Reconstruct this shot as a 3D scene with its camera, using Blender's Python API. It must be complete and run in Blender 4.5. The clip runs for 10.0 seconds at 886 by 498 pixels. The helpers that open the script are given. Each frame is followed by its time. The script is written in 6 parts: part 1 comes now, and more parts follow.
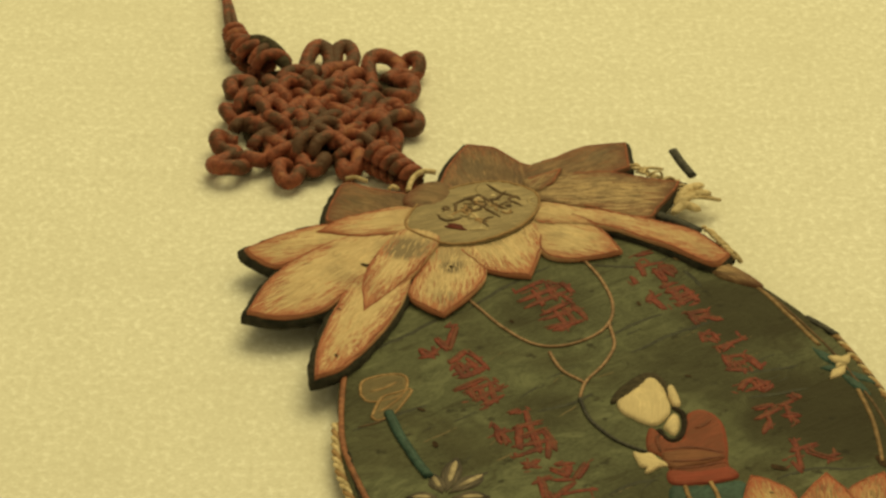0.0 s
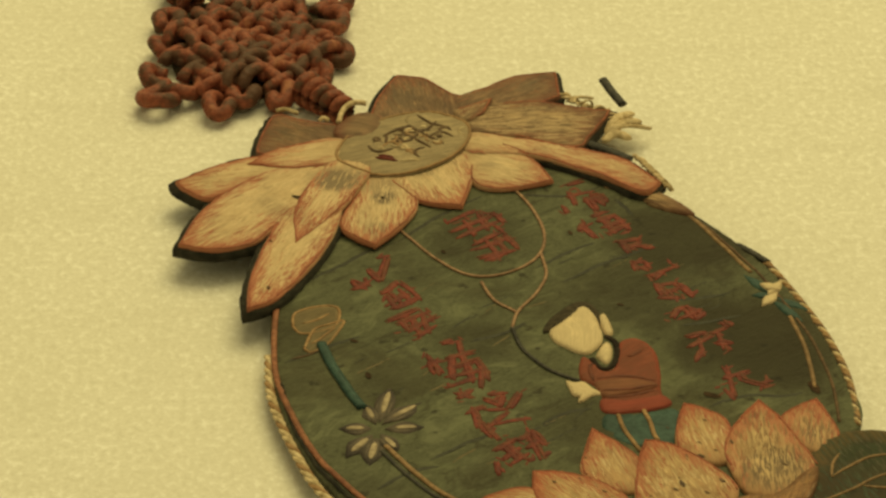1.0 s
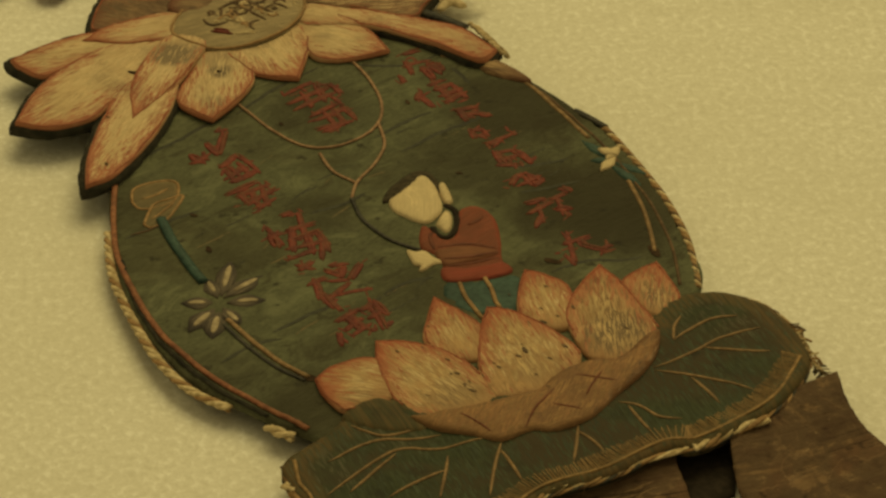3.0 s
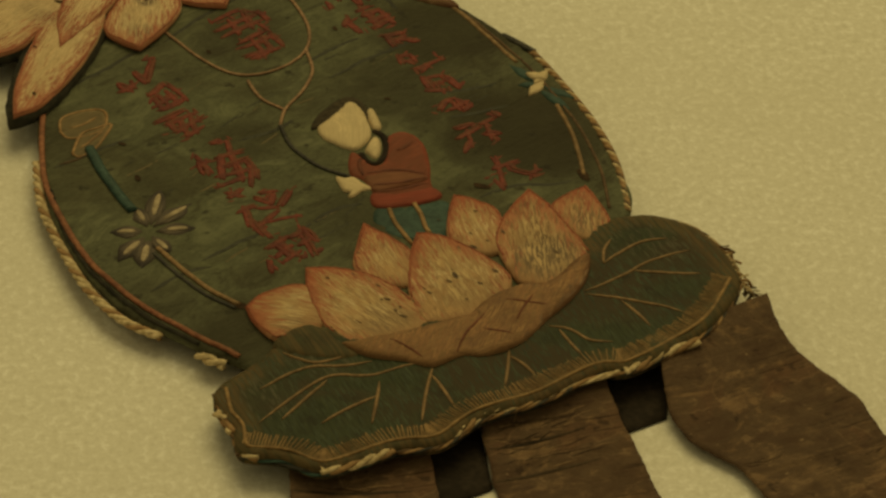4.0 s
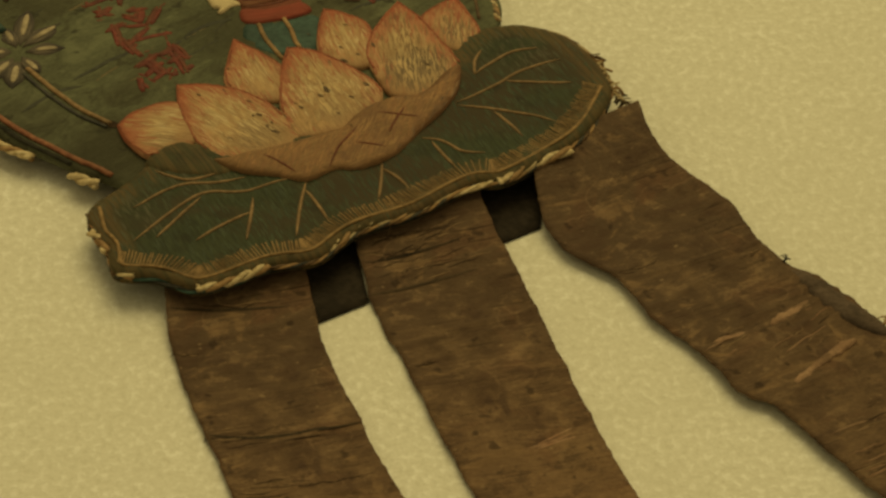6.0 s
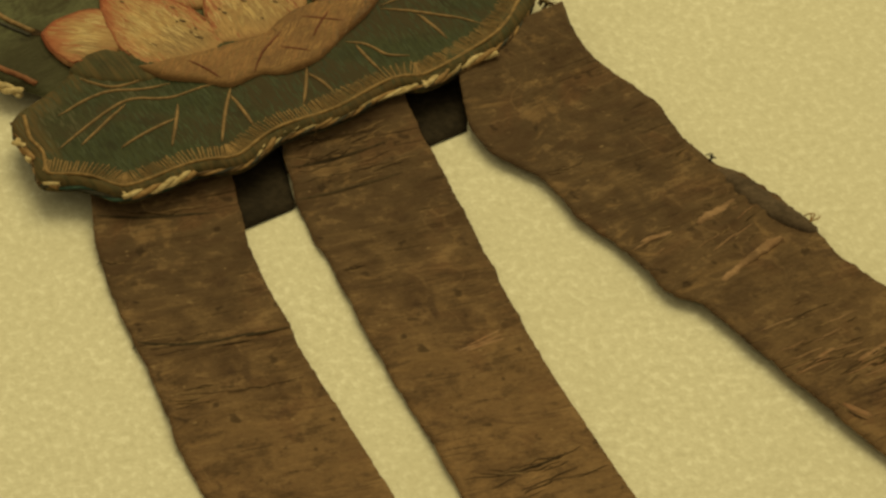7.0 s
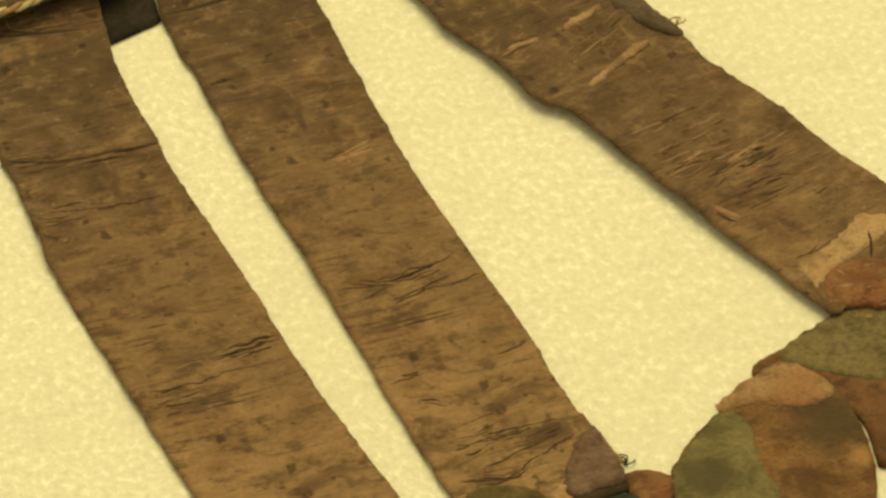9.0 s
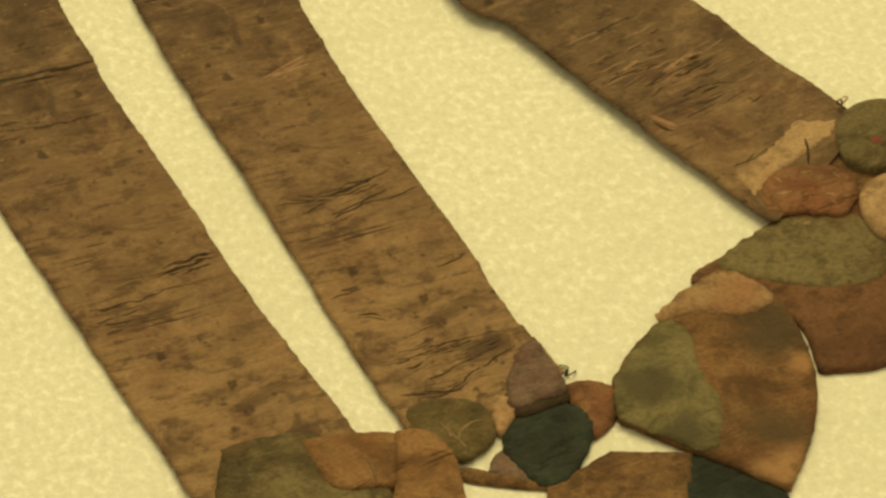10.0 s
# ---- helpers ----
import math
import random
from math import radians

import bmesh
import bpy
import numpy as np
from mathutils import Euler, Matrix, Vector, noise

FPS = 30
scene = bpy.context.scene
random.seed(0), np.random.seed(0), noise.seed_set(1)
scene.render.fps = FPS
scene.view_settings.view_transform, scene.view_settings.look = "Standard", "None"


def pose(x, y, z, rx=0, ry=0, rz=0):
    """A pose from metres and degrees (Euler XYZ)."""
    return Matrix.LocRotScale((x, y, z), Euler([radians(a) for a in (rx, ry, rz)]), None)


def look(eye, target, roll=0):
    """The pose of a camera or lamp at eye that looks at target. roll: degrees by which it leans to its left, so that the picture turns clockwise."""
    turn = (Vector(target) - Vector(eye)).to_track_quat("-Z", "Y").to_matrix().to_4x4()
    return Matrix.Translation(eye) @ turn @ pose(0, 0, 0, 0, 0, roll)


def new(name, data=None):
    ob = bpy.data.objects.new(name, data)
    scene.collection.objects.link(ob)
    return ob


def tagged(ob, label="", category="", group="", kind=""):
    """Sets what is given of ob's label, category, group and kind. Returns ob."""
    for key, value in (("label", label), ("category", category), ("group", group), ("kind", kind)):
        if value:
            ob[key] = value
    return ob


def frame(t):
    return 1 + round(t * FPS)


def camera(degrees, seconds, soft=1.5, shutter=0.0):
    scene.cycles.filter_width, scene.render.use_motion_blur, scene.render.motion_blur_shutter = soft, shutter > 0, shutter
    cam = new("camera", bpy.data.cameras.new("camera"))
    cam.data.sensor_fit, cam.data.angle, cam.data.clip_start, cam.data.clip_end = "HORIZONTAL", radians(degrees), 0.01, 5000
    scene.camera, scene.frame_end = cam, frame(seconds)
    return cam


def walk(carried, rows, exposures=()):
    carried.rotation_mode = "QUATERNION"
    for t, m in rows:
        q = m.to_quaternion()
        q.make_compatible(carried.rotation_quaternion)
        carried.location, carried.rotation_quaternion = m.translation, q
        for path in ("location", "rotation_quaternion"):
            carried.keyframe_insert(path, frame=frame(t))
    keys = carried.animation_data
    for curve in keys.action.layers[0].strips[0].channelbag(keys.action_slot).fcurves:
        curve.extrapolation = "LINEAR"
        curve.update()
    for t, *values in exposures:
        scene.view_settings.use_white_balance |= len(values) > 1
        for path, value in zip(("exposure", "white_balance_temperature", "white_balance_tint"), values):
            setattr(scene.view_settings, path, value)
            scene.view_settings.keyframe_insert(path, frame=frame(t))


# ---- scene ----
from mathutils.geometry import delaunay_2d_cdt
from mathutils.bvhtree import BVHTree

LENS_DEGREES = 11.194
EYE_HEIGHT = 0.42
cam = camera(LENS_DEGREES, 10.0, soft=2.7)
# seconds, pan to the right, tilt down, lean to the right, in degrees
ROWS = [
    (0.0, -0.002, 28.650, 0.000),
    (0.5, 0.455, 29.096, 0.058),
    (1.0, 0.992, 29.528, 0.073),
    (1.5, 1.513, 29.992, 0.129),
    (2.0, 2.179, 30.476, 0.176),
    (2.5, 2.790, 30.849, 0.188),
    (4.0, 4.393, 32.120, 0.272),
    (4.5, 4.899, 32.850, 0.323),
    (5.0, 5.407, 33.455, 0.346),
    (6.5, 6.821, 35.079, 0.596),
    (7.0, 7.425, 35.736, 0.678),
    (7.5, 7.956, 36.374, 0.698),
    (8.0, 8.541, 37.003, 0.752),
    (8.5, 9.046, 37.591, 0.794),
    (9.0, 9.468, 38.161, 0.760),
    (9.5, 9.959, 38.712, 0.911),
    (10.0, 10.450, 39.269, 1.086),
]
EXPOSURES = [(0.0, -0.30, 6500, 10), (1.5, -0.36, 6650, 10), (2.5, -0.64, 6950, 11), (4.0, -1.15, 7150, 12), (4.5, -1.1, 7150, 12), (5.0, -1.02, 7100, 12), (6.5, -0.74, 6900, 11), (7.5, -0.36, 6550, 10), (8.5, -0.01, 6500, 10), (9.0, 0.12, 6450, 10), (10.0, -0.02, 6550, 11)]
walk(cam, [(t, pose(0, 0, EYE_HEIGHT, 0, 0, -pan) @ pose(0, 0, 0, 90 - tilt) @ pose(0, 0, 0, 0, 0, -lean)) for t, pan, tilt, lean in ROWS], EXPOSURES)

# ---- light ----
world = bpy.data.worlds.new("world")
scene.world = world
world.use_nodes = True
world.node_tree.nodes["Background"].inputs[0].default_value = (1.0, 0.85, 0.40, 1)
world.node_tree.nodes["Background"].inputs[1].default_value = 0.50


def area_lamp(name, eye, target, size, watts, colour):
    data = bpy.data.lights.new(name, "AREA")
    data.shape, data.size, data.energy, data.color = "DISK", size, watts, colour
    ob = new(name, data)
    ob.matrix_world = look(eye, target)
    return ob


area_lamp("softbox_lamp", (0.45, 2.1, 2.3), (-0.1, 0.65, 0.0), 2.4, 65.5, (1.0, 0.85, 0.38))

# ---- materials ----


class Nodes:
    """A small builder for a node material."""

    def __init__(self, name, roughness=0.8, metallic=0.0, specular=0.3):
        self.mat = bpy.data.materials.new(name)
        self.mat.use_nodes = True
        self.tree = self.mat.node_tree
        self.bsdf = self.tree.nodes["Principled BSDF"]
        self.bsdf.inputs["Roughness"].default_value = roughness
        self.bsdf.inputs["Metallic"].default_value = metallic
        self.bsdf.inputs["Specular IOR Level"].default_value = specular
        self.coord = self.tree.nodes.new("ShaderNodeTexCoord").outputs["Object"]

    def set(self, socket, value):
        if isinstance(value, bpy.types.NodeSocket):
            self.tree.links.new(value, socket)
        elif isinstance(value, tuple) and len(value) == 3 and socket.type == "RGBA":
            socket.default_value = (*value, 1)
        else:
            socket.default_value = value

    def noise(self, scale, stretch=(1, 1, 1), detail=4, rough=0.55, coord=None, distort=0.0, turn=0.0):
        m = self.tree.nodes.new("ShaderNodeMapping")
        self.set(m.inputs["Vector"], coord or self.coord)
        m.inputs["Scale"].default_value = stretch
        if turn:
            # turn the grain first, then stretch it
            r = self.tree.nodes.new("ShaderNodeVectorRotate")
            r.rotation_type = "Z_AXIS"
            self.set(r.inputs["Vector"], coord or self.coord)
            r.inputs["Angle"].default_value = turn
            self.set(m.inputs["Vector"], r.outputs[0])
        n = self.tree.nodes.new("ShaderNodeTexNoise")
        self.set(n.inputs["Vector"], m.outputs[0])
        n.inputs["Scale"].default_value = scale
        n.inputs["Detail"].default_value = detail
        n.inputs["Roughness"].default_value = rough
        n.inputs["Distortion"].default_value = distort
        return n.outputs[0]

    def ramp(self, value, low, high, a=0.0, b=1.0):
        n = self.tree.nodes.new("ShaderNodeMapRange")
        n.interpolation_type = "SMOOTHSTEP"
        self.set(n.inputs[0], value)
        for k, v in enumerate((low, high, a, b)):
            n.inputs[k + 1].default_value = v
        return n.outputs[0]

    def math(self, kind, a, b):
        n = self.tree.nodes.new("ShaderNodeMath")
        n.operation = kind
        self.set(n.inputs[0], a)
        self.set(n.inputs[1], b)
        return n.outputs[0]

    def mix(self, factor, a, b):
        n = self.tree.nodes.new("ShaderNodeMix")
        n.data_type = "RGBA"
        self.set(n.inputs[0], factor)
        self.set(n.inputs[6], a)
        self.set(n.inputs[7], b)
        return n.outputs[2]

    def near(self, x, y, z, reach, wobble):
        """1 within reach of a place in millimetres, fading out; wobble makes its border uneven."""
        gap = self.tree.nodes.new("ShaderNodeVectorMath")
        gap.operation = "DISTANCE"
        self.set(gap.inputs[0], self.coord)
        gap.inputs[1].default_value = (x * 0.001, y * 0.001, z * 0.001)
        far = self.math("ADD", gap.outputs["Value"], self.math("MULTIPLY", self.math("SUBTRACT", wobble, 0.5), reach * 0.0016))
        return self.ramp(far, reach * 0.0004, reach * 0.0011, 1, 0)

    def attribute(self, name):
        n = self.tree.nodes.new("ShaderNodeAttribute")
        n.attribute_name = name
        return n.outputs["Fac"]

    def done(self, colour, height=None, depth=0.0002, strength=0.6):
        self.set(self.bsdf.inputs["Base Color"], colour)
        if height is not None:
            n = self.tree.nodes.new("ShaderNodeBump")
            n.inputs["Strength"].default_value = strength
            n.inputs["Distance"].default_value = depth
            self.set(n.inputs["Height"], height)
            self.set(self.bsdf.inputs["Normal"], n.outputs[0])
        return self.mat


def paper():
    n = Nodes("cream_paper", 0.92, specular=0.1)
    grain = n.noise(1100, detail=4, rough=0.65)
    fibre = n.noise(740, (1, 0.75, 1), detail=4, rough=0.6, distort=0.15)
    cloud = n.noise(14, detail=3)
    c = n.mix(n.ramp(grain, 0.28, 0.74), (0.72, 0.70, 0.60), (0.82, 0.80, 0.705))
    c = n.mix(n.ramp(fibre, 0.50, 0.67, 0, 0.85), c, (0.93, 0.92, 0.845))
    c = n.mix(n.ramp(fibre, 0.46, 0.33, 0, 0.6), c, (0.65, 0.625, 0.52))
    c = n.mix(n.ramp(cloud, 0.35, 0.7, 0, 0.3), c, (0.70, 0.675, 0.56))
    mottle = n.noise(95, detail=5, rough=0.65, distort=0.3)
    c = n.mix(n.ramp(mottle, 0.48, 0.70, 0, 0.25), c, (0.66, 0.635, 0.53))
    brushed = n.noise(1.0, (12, 90, 30), detail=4, rough=0.6, distort=0.8)
    c = n.mix(n.ramp(brushed, 0.52, 0.66, 0, 0.14), c, (0.64, 0.61, 0.50))
    return n.done(c, fibre, 0.0004, 0.36)


def silk_petal(name, pale, rim, dirt, rim_width, soil_dark=0.5, plain=0.5):
    """Satin stitch along the object's x, with a dyed rim."""
    n = Nodes(name, 0.7, specular=0.25)
    thread = n.noise(1.0, (190, 3200, 600), detail=4, rough=0.65, distort=0.7)
    strand = n.noise(1.0, (110, 900, 300), detail=4, rough=0.6, distort=0.8)
    patch = n.noise(170, (0.8, 1.5, 1), detail=6, rough=0.65, distort=0.9)
    spot = n.noise(420, (0.45, 1.3, 1), detail=2)
    edge = n.math("ADD", n.attribute("rim"), n.math("MULTIPLY", n.math("SUBTRACT", thread, 0.5), rim_width * 3.0))
    edge = n.math("ADD", edge, n.math("MULTIPLY", n.math("SUBTRACT", patch, 0.5), rim_width * 4.0))
    c = n.mix(n.ramp(thread, 0.32, 0.68), tuple(plain * v for v in pale), pale)
    c = n.mix(n.ramp(strand, 0.50, 0.68, 0, soil_dark), c, dirt)
    c = n.mix(n.ramp(strand, 0.42, 0.32, 0, 0.5), c, tuple(min(1.0, 1.2 * v) for v in pale))
    c = n.mix(n.ramp(patch, 0.50, 0.64, 0, soil_dark), c, dirt)
    c = n.mix(n.ramp(patch, 0.46, 0.34, 0, 0.6), c, tuple(min(1.0, 1.25 * v) for v in pale))
    tip = n.ramp(n.attribute("tip"), 0.25, 0.95, 0.35, 1.0)
    c = n.mix(n.math("MULTIPLY", n.ramp(edge, rim_width * 0.25, rim_width * 1.9, 0.95, 0), tip), c, rim)
    c = n.mix(n.ramp(n.attribute("tip"), 0.35, 0.0, 0, soil_dark * 0.7), c, dirt)
    c = n.mix(n.ramp(spot, 0.70, 0.76, 0, 0.7), c, (0.06, 0.045, 0.03))
    return n.done(c, n.math("ADD", thread, strand), 0.00035, 0.6)


def green_silk():
    n = Nodes("worn_green_silk", 0.8, specular=0.18)
    lie = -math.radians(22)  # the way the worn threads and creases run
    weave = n.noise(1.0, (900, 1700, 600), detail=3, rough=0.65, distort=0.5, turn=lie)
    cloud = n.noise(30, (1, 1.2, 1), detail=6, rough=0.62, distort=0.8)
    brush = n.noise(1.0, (95, 175, 100), detail=7, rough=0.68, distort=1.1, turn=lie)
    scuff = n.noise(1.0, (30, 620, 100), detail=4, rough=0.6, distort=1.4, turn=lie)
    gate = n.noise(42, detail=3, distort=0.5)
    streak = n.noise(95, (0.85, 1.15, 1), detail=7, rough=0.68, distort=1.0)
    spot = n.noise(250, detail=3)
    c = n.mix(n.ramp(weave, 0.3, 0.7), (0.080, 0.085, 0.049), (0.120, 0.127, 0.076))
    c = n.mix(n.ramp(brush, 0.50, 0.64, 0, 0.7), c, (0.170, 0.180, 0.108))
    c = n.mix(n.ramp(streak, 0.52, 0.68, 0, 0.5), c, (0.165, 0.180, 0.102))
    c = n.mix(n.ramp(cloud, 0.49, 0.64, 0, 0.65), c, (0.060, 0.055, 0.030))
    c = n.mix(n.ramp(brush, 0.45, 0.34, 0, 0.65), c, (0.048, 0.043, 0.025))
    c = n.mix(n.ramp(streak, 0.43, 0.30, 0, 0.55), c, (0.036, 0.034, 0.021))
    c = n.mix(n.math("MULTIPLY", n.ramp(scuff, 0.41, 0.34, 0, 0.6), n.ramp(gate, 0.54, 0.66)), c, (0.030, 0.030, 0.018))
    # old water stains
    for (x, y), reach, depth in (((38.0, -4.5), 21, 0.9), ((40.0, 35.0), 17, 0.8), ((3.0, 48.0), 13, 0.55), ((22.7, 19.6), 16, 0.6), ((-10.0, 12.5), 9, 0.6), ((-2.0, -20.0), 11, 0.5), ((-31.0, 2.0), 8, 0.45), ((-42.0, 30.0), 11, 0.5), ((-32.0, -46.0), 13, 0.75), ((-44.0, -30.0), 8, 0.4)):
        c = n.mix(n.math("MULTIPLY", n.near(x, y, 5, reach, cloud), depth), c, (0.038, 0.033, 0.018))
    c = n.mix(n.ramp(spot, 0.63, 0.72, 0, 0.75), c, (0.026, 0.023, 0.015))
    return n.done(c, n.math("ADD", weave, n.math("ADD", n.math("MULTIPLY", brush, 2.0), scuff)), 0.0006, 0.55)


def leaf_silk():
    n = Nodes("green_satin_leaf", 0.75, specular=0.2)
    thread = n.noise(1.0, (2600, 320, 600), detail=3, rough=0.6, distort=0.5)
    cloud = n.noise(45, detail=5)
    rim = n.attribute("rim")
    c = n.mix(n.ramp(thread, 0.3, 0.7), (0.026, 0.034, 0.017), (0.048, 0.060, 0.029))
    c = n.mix(n.ramp(cloud, 0.44, 0.60, 0, 0.85), c, (0.052, 0.038, 0.020))
    c = n.mix(n.ramp(n.noise(110, detail=5, rough=0.65), 0.54, 0.68, 0, 0.7), c, (0.020, 0.019, 0.011))
    c = n.mix(n.ramp(rim, 0.0, 7.0, 0.5, 0), c, (0.098, 0.066, 0.029))
    comb = n.ramp(n.noise(1.0, (1500, 30, 600), detail=1), 0.42, 0.56)
    c = n.mix(n.math("MULTIPLY", n.ramp(rim, 3.2, 5.2, 1, 0), n.math("MULTIPLY", comb, 0.35)), c, (0.17, 0.105, 0.043))
    return n.done(c, thread, 0.0004, 0.4)


def old_cloth(name, dark, light, stain, cracks=1.0, blots=()):
    """Worn silk whose cracks and loose fibres run along the object's x."""
    n = Nodes(name, 0.85, specular=0.15)
    weave = n.noise(1.0, (1300, 1300, 600), detail=3, rough=0.7)
    crack = n.noise(1.0, (55, 1000, 200), detail=4, rough=0.6, distort=2.2)
    fibre = n.noise(1.0, (130, 1300, 300), detail=4, rough=0.65, distort=1.6)
    gate = n.noise(1.0, (25, 75, 60), detail=3, distort=0.6)
    cloud = n.noise(34, detail=6, rough=0.62, distort=1.0)
    ring = n.noise(75, detail=4, rough=0.6, distort=1.5)
    spot = n.noise(400, (1, 0.8, 1), detail=1, rough=0.4)
    fine = n.noise(190, detail=6, rough=0.72)
    c = n.mix(n.ramp(cloud, 0.36, 0.62), dark, light)
    c = n.mix(n.ramp(ring, 0.50, 0.66, 0, 0.6), c, tuple(0.5 * v for v in dark))
    tide = n.math("ABSOLUTE", n.math("SUBTRACT", ring, 0.47), 0.0)
    c = n.mix(n.ramp(tide, 0.0, 0.018, 0.32, 0), c, stain)
    rust = n.noise(48, detail=4, rough=0.6, distort=0.8)
    c = n.mix(n.ramp(rust, 0.52, 0.66, 0, 0.55), c, (dark[0] * 1.15, dark[1] * 0.85, dark[2] * 0.8))
    c = n.mix(n.ramp(rust, 0.45, 0.33, 0, 0.4), c, tuple(0.75 * v for v in stain))
    c = n.mix(n.ramp(fine, 0.50, 0.66, 0, 0.6), c, tuple(0.42 * v for v in dark))
    c = n.mix(n.ramp(fine, 0.46, 0.33, 0, 0.5), c, tuple(0.7 * v for v in stain))
    c = n.mix(n.ramp(weave, 0.35, 0.7, 0, 0.4), c, tuple(0.55 * v for v in dark))
    c = n.mix(n.math("MULTIPLY", n.ramp(fibre, 0.56, 0.68, 0, 0.11 * cracks), n.ramp(gate, 0.52, 0.40)), c, stain)
    c = n.mix(n.math("MULTIPLY", n.ramp(crack, 0.43, 0.36, 0, 0.9 * cracks), n.ramp(gate, 0.46, 0.60)), c, tuple(0.22 * v for v in dark))
    for (x, y), reach, colour in blots:
        gap = n.tree.nodes.new("ShaderNodeVectorMath")
        gap.operation = "DISTANCE"
        n.set(gap.inputs[0], n.coord)
        gap.inputs[1].default_value = (x * 0.001, y * 0.001, 0.002)
        far = n.math("ADD", gap.outputs["Value"], n.math("MULTIPLY", n.math("SUBTRACT", n.noise(160, detail=5, rough=0.6), 0.5), 0.012))
        c = n.mix(n.ramp(far, reach * 0.2, reach * 1.25, 0.85, 0), c, colour)
    speck = n.noise(760, detail=2, rough=0.5)
    c = n.mix(n.ramp(speck, 0.60, 0.70, 0, 0.1), c, tuple(0.35 * v for v in dark))
    c = n.mix(n.ramp(spot, 0.69, 0.76, 0, 0.3), c, tuple(0.22 * v for v in dark))
    return n.done(c, n.math("ADD", weave, n.math("MULTIPLY", crack, 0.9 * cracks)), 0.0005, 0.6)


def ribbon_silk(name, pale_end, soil_dark):
    """Old brown silk: soil and leaf shade coloured in at the sewn end, lighter towards the loose end, split across its
    length.
    """
    n = Nodes(name, 0.85, specular=0.15)
    dark, light = (0.150, 0.088, 0.050), (0.285, 0.172, 0.092)
    weave = n.noise(1.0, (1300, 1300, 600), detail=3, rough=0.7)
    cloud = n.noise(34, (1, 1.3, 1), detail=6, rough=0.62, distort=0.6)
    fine = n.noise(230, (0.8, 1.1, 1), detail=6, rough=0.72)
    line = n.noise(1.0, (45, 620, 200), detail=5, rough=0.65, distort=1.2)
    crack = n.noise(1.0, (45, 900, 200), detail=4, rough=0.6, distort=1.8)
    gate = n.noise(1.0, (22, 60, 60), detail=3, distort=0.6)
    blotch = n.noise(105, (1, 0.9, 1), detail=4, rough=0.6, distort=0.5)
    rust = n.noise(48, detail=4, rough=0.6, distort=0.8)
    spot = n.noise(330, detail=2, rough=0.5)
    pale = n.noise(420, (1, 1.4, 1), detail=3, rough=0.6)
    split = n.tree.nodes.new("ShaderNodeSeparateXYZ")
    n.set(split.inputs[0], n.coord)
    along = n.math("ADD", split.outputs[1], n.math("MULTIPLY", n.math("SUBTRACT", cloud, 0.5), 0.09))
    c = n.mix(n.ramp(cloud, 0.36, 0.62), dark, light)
    # darker sewn end: soil, plus the leaf's shade put into the colour
    c = n.mix(n.ramp(along, soil_dark, -0.015, 0.35 if pale_end < 0.3 else 0, 0.78), c, (0.080, 0.055, 0.036))
    c = n.mix(n.ramp(along, -0.07, -0.16, 0, pale_end), c, (0.37, 0.232, 0.118))
    c = n.mix(n.ramp(rust, 0.52, 0.66, 0, 0.45), c, (0.165, 0.078, 0.045))
    c = n.mix(n.ramp(rust, 0.44, 0.33, 0, 0.3), c, (0.30, 0.195, 0.108))
    c = n.mix(n.ramp(fine, 0.50, 0.64, 0, 0.65), c, (0.070, 0.042, 0.026))
    c = n.mix(n.ramp(fine, 0.46, 0.34, 0, 0.45), c, (0.34, 0.22, 0.125))
    c = n.mix(n.ramp(weave, 0.35, 0.7, 0, 0.3), c, (0.090, 0.053, 0.031))
    mottle = n.noise(85, (0.8, 1.2, 1), detail=7, rough=0.7, distort=0.9)
    c = n.mix(n.ramp(mottle, 0.50, 0.63, 0, 0.6), c, (0.080, 0.045, 0.028))
    c = n.mix(n.ramp(mottle, 0.46, 0.34, 0, 0.55), c, (0.30, 0.185, 0.098))
    # faint rims of old water marks, broken up
    ring = n.noise(60, detail=3, rough=0.5, distort=1.2)
    tide = n.ramp(n.math("ABSOLUTE", n.math("SUBTRACT", ring, 0.52), 0.0), 0.0, 0.02, 0.2, 0)
    c = n.mix(n.math("MULTIPLY", tide, n.ramp(rust, 0.46, 0.58)), c, (0.36, 0.235, 0.135))
    c = n.mix(n.ramp(line, 0.43, 0.34, 0, 0.42), c, (0.080, 0.046, 0.028))
    c = n.mix(n.ramp(blotch, 0.58, 0.68, 0, 0.65), c, (0.066, 0.038, 0.027))
    c = n.mix(n.math("MULTIPLY", n.ramp(crack, 0.42, 0.36, 0, 0.8), n.ramp(gate, 0.48, 0.61)), c, (0.038, 0.022, 0.013))
    c = n.mix(n.ramp(spot, 0.65, 0.73, 0, 0.7), c, (0.040, 0.024, 0.015))
    c = n.mix(n.ramp(pale, 0.68, 0.74, 0, 0.4), c, (0.42, 0.29, 0.17))
    return n.done(c, n.math("ADD", weave, n.math("ADD", n.math("MULTIPLY", crack, 0.8), fine)), 0.0005, 0.6)


def thread_mat(name, a, b, scale=900, rough=0.6):
    n = Nodes(name, rough, specular=0.2)
    fine = n.noise(scale, (1, 1, 1), detail=3)
    broad = n.noise(150, detail=3)
    c = n.mix(n.ramp(fine, 0.3, 0.7), a, b)
    c = n.mix(n.ramp(broad, 0.45, 0.7, 0, 0.5), c, tuple(0.4 * v for v in a))
    return n.done(c, fine, 0.0003, 0.7)


